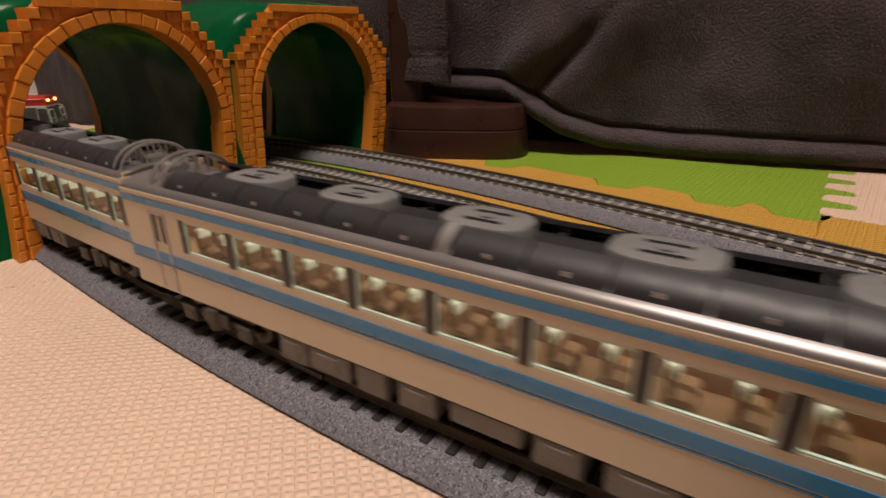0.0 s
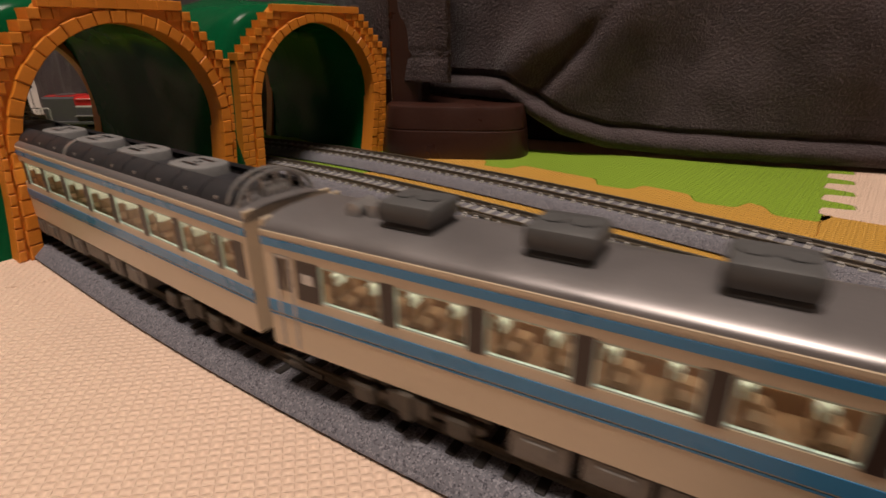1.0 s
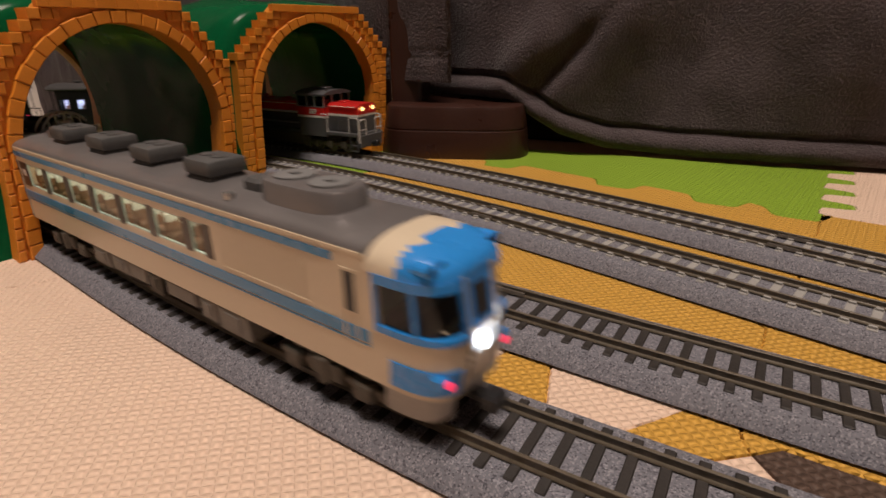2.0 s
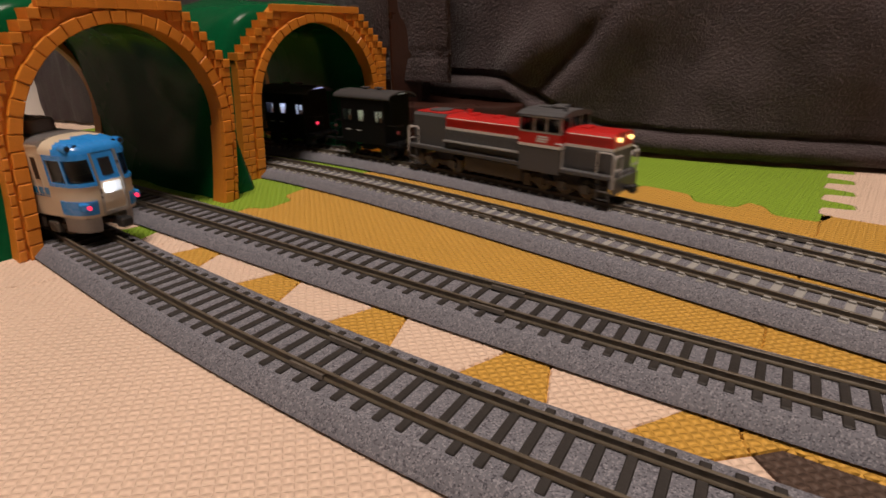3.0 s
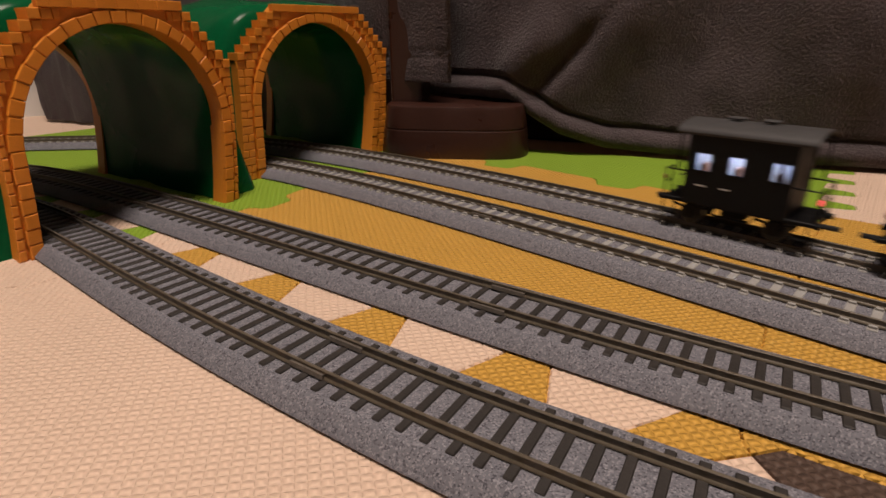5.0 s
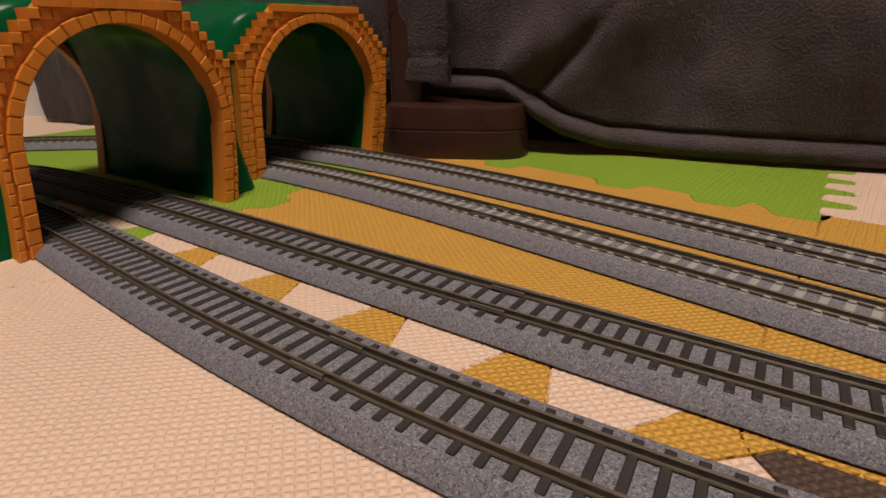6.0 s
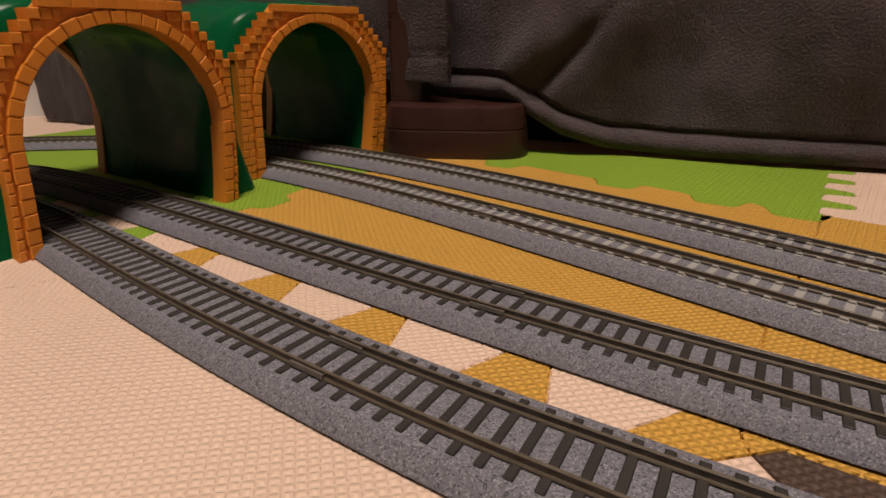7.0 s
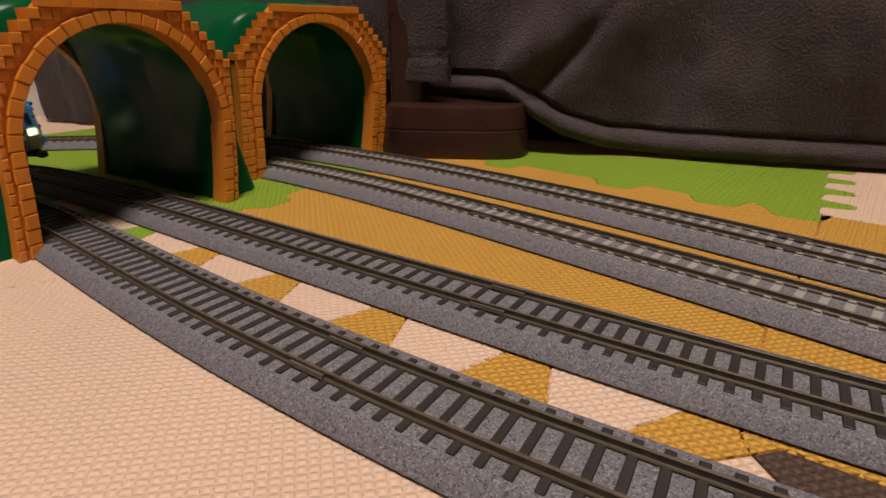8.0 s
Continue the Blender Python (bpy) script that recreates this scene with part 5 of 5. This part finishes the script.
# ---- the small black coaches ----
def coach(lit, label):
    co = thing("small_coach", label, "model train", "goods train")
    HB, L = 0.0150, 0.0235
    z0, w0, w1, zt = 0.0120, 0.0280, 0.0368, 0.0445
    wins = [(-0.0207, -0.0117), (-0.0045, 0.0028), (0.0142, 0.0178), (0.0186, 0.0218)]
    for sy in (-1, 1):
        ya, yb = sorted((sy * (HB - 0.0008), sy * HB))
        bm = panel(bmesh.new(), -L, L, ya, yb, z0, zt + 0.001, [(a, b, w0, w1) for a, b in wins])
        sw = part("side_wall", bm, COACHB, co)
        for a, b in wins:
            fr = bmesh.new()
            t = 0.0004
            for q in ((a, b, w0, w0 + t), (a, b, w1 - t, w1), (a, a + t, w0, w1), (b - t, b, w0, w1)):
                box(fr, q[0], q[1], *sorted((sy * (HB - 0.0002), sy * (HB + 0.0003))), q[2], q[3])
            wd = part("window", fr, COACHB, co)
            part("pane", one_box(a + t, b - t, *sorted((sy * (HB - 0.0006), sy * (HB - 0.0004))), w0 + t, w1 - t), GLASS, wd)
        for x, w in ((-0.018, 0.005), (-0.006, 0.004)):
            part("lettering_bar", one_box(x, x + w, *sorted((sy * HB, sy * (HB + 0.0002))), 0.0208, 0.0214), WHITEP, sw)
    for sx in (-1, 1):
        part("end_wall", one_box(*sorted((sx * L, sx * (L - 0.0008))), -HB + 0.0009, HB - 0.0009, z0, zt + 0.003), COACHB, co)
    part("inner_floor", one_box(-L + 0.001, L - 0.001, -HB + 0.001, HB - 0.001, 0.0180, 0.0188), BLACKP, co)
    part("light_bar", one_box(-L + 0.001, L - 0.001, -0.0135, 0.0135, 0.0425, 0.0430), COLDGLOW if lit else FAINT, co)
    part("inner_wall", one_box(-L + 0.001, L - 0.001, -0.0065, 0.0065, 0.0188, 0.0424), COVERM, co)
    for x in (-0.0165, -0.0010, 0.0165):
        for sy in (-1, 1):
            part("seat", one_box(x - 0.0012, x + 0.0012, *sorted((sy * 0.0068, sy * 0.0125)), 0.0188, 0.0312, bevel=0.0005), SEATM, co)
    pts = [(HB * 1.06 * math.cos(a), zt + 0.0012 + 0.0048 * math.sin(a)) for a in np.linspace(0, math.pi, 17)]
    rf = smooth(part("roof", extrude_x(bmesh.new(), pts + [(y * 0.97, z - 0.0010) for y, z in pts[::-1]], -0.0300, 0.0300), COACHR, co, "dark grey arched roof"), 40)
    for x in (-0.009, 0.006):
        bm = cyl(bmesh.new(), (x, 0, 0.0492), (x, 0, 0.0520), 0.0018, 12)
        box(bm, x - 0.0036, x + 0.0036, -0.0022, 0.0022, 0.0512, 0.0524, bevel=0.0005)
        part("roof_vent", bm, COACHR, rf)
    part("underframe", one_box(-0.0345, 0.0345, -0.0135, 0.0135, 0.0108, 0.0128, bevel=0.0003), COACHB, co)
    bm = bmesh.new()
    for sy in (-1, 1):
        tube(bm, [(-0.012, sy * 0.0120, 0.0108), (-0.008, sy * 0.0120, 0.0070), (0.008, sy * 0.0120, 0.0070), (0.012, sy * 0.0120, 0.0108)], 0.0006, 6)
    part("truss_rod", bm, COACHB, co)
    part("brake_box", one_box(-0.006, 0.006, -0.0095, 0.0095, 0.0060, 0.0110, bevel=0.0008), COACHB, co)
    for x in (-0.0195, 0.0195):
        bm = bmesh.new()
        for sy in (-1, 1):
            box(bm, x - 0.0030, x + 0.0030, sy * 0.0122 - 0.0012, sy * 0.0122 + 0.0012, 0.0035, 0.0110, bevel=0.0005)
            tube(bm, [(x - 0.009, sy * 0.0125, 0.0100), (x, sy * 0.0125, 0.0080), (x + 0.009, sy * 0.0125, 0.0100)], 0.0006, 6)
        part("axle_guard", bm, COACHB, co)
        w = bmesh.new()
        for sy in (-1, 1):
            cyl(w, (x, sy * 0.0068, 0.0056), (x, sy * 0.0096, 0.0056), 0.0056, 20)
        cyl(w, (x, -0.012, 0.0056), (x, 0.012, 0.0056), 0.001, 8)
        part("wheelset", w, BLACKP, co)
    for sx in (-1, 1):
        xb = sx * 0.0340
        for sy in (-1, 1):
            bm = bmesh.new()
            y = sy * 0.0125
            tube(bm, [(xb, y, 0.0125), (xb, y, 0.0265), (sx * L, y, 0.0265)], 0.0005, 6)
            tube(bm, [(xb, y, 0.0265), (xb, sy * 0.0045, 0.0265), (xb, sy * 0.0045, 0.0125)], 0.0005, 6)
            tube(bm, [(xb, y, 0.0195), (xb, sy * 0.0045, 0.0195)], 0.0004, 6)
            tube(bm, [(sx * 0.0288, y, 0.0265), (sx * 0.0288, y, zt)], 0.0005, 6)
            part("platform_rail", bm, COACHB, co)
            st = bmesh.new()
            box(st, *sorted((sx * 0.0265, sx * 0.0330)), *sorted((sy * 0.0125, sy * 0.0150)), 0.0045, 0.0051)
            box(st, *sorted((sx * 0.0265, sx * 0.0270)), *sorted((sy * 0.0140, sy * 0.0148)), 0.0045, 0.0110)
            box(st, *sorted((sx * 0.0325, sx * 0.0330)), *sorted((sy * 0.0140, sy * 0.0148)), 0.0045, 0.0110)
            part("step", st, COACHB, co)
            part("buffer", cyl(bmesh.new(), (xb, sy * 0.0105, 0.0112), (xb + sx * 0.003, sy * 0.0105, 0.0112), 0.0014, 10), COACHB, co)
        part("coupler", cyl(bmesh.new(), (xb - sx * 0.004, 0, 0.0088), (xb + sx * 0.0085, 0, 0.0088), 0.0012, 8), BLACKP, co)
    for sx in (-1, 1):
        for sy in (-1,):
            part("end_lamp", one_box(*sorted((sx * 0.0338, sx * 0.0354)), *sorted((sy * 0.0102, sy * 0.0128)), 0.0208, 0.0230, bevel=0.0004), (REDL if lit and sx > 0 else LENSM), co, "small red end lamp")
    for ob in co.children_recursive:
        for v in ob.data.vertices:
            v.co.x *= 0.97
    return co


LENSM = material("red_lens", (0.30, 0.06, 0.07), 0.3, spread=0.05)
FAINT = material("faint_cabin_light", (0.6, 0.6, 0.55), 0.5, emit=(0.9, 0.9, 0.75), power=4.0)

CAR_A = radiator_car("cream and blue railcar with lit windows and black roof radiators")
CAR_B = copy_thing(CAR_A, Matrix())
CAR_C = cab_car("cream and blue railcar with a blue-fronted cab, tail lamps lit", HEADL)
CAR_D = cab_car("cream and blue railcar with cab coming round the inner curve", DIML, False)
ENGINE = diesel()
COACH_1 = coach(False, "small black coach with dark windows and open platforms")
COACH_2 = coach(True, "small black coach with cold white lit windows")
COACH_3 = copy_thing(COACH_2, Matrix())


# ---- movement along the tracks ----
def ride(ob, path, place, gauge, back):
    """Keys a vehicle whose centre is at place(t) metres along the path; gauge: half its bogie spacing; back: +x points against the path's way."""
    rows = []
    for k in range(0, 41):
        t = k * 0.2
        s = place(t)
        a, b = path.at(s - gauge), path.at(s + gauge)
        m = (a + b) / 2
        d = (a - b) if back else (b - a)
        rows.append((t, pose(m[0], m[1], RAIL, 0, 0, math.degrees(math.atan2(d[1], d[0])))))
    walk(ob, rows)


def motions():
    pitch = CARL + 0.0055
    tail = lambda t: float(np.interp(t, (0, 0.5, 1.0, 1.5, 1.8, 2.3, 2.8, 3.0, 3.2, 3.5, 8.0), (0.694, 0.782, 0.876, 0.968, 1.024, 1.131, 1.240, 1.281, 1.319, 1.370, 2.17))) + CARL / 2
    ride(CAR_C, T1, tail, 0.082, True)
    ride(CAR_B, T1, lambda t: tail(t) + pitch, 0.082, True)
    ride(CAR_A, T1, lambda t: tail(t) + 2 * pitch, 0.082, True)
    ride(CAR_D, T2, lambda t: T2.near(-0.297, 0.386) + 0.013 + CARL / 2 + 0.178 * (8.0 - t), 0.082, True)
    m4 = T4.near(0, 0.3841)
    loco = lambda t: m4 + float(np.interp(t, (0, 1.5, 1.7, 3.3, 8.0), (0.486, 0.257, 0.219, -0.124, -1.180)))
    ride(ENGINE, T4, loco, 0.049, True)
    ride(COACH_1, T4, lambda t: loco(t) + 0.1265, 0.0195, True)
    ride(COACH_2, T4, lambda t: loco(t) + 0.1265 + 0.0895, 0.0195, True)
    ride(COACH_3, T4, lambda t: loco(t) + 0.1265 + 2 * 0.0895, 0.0195, True)


motions()
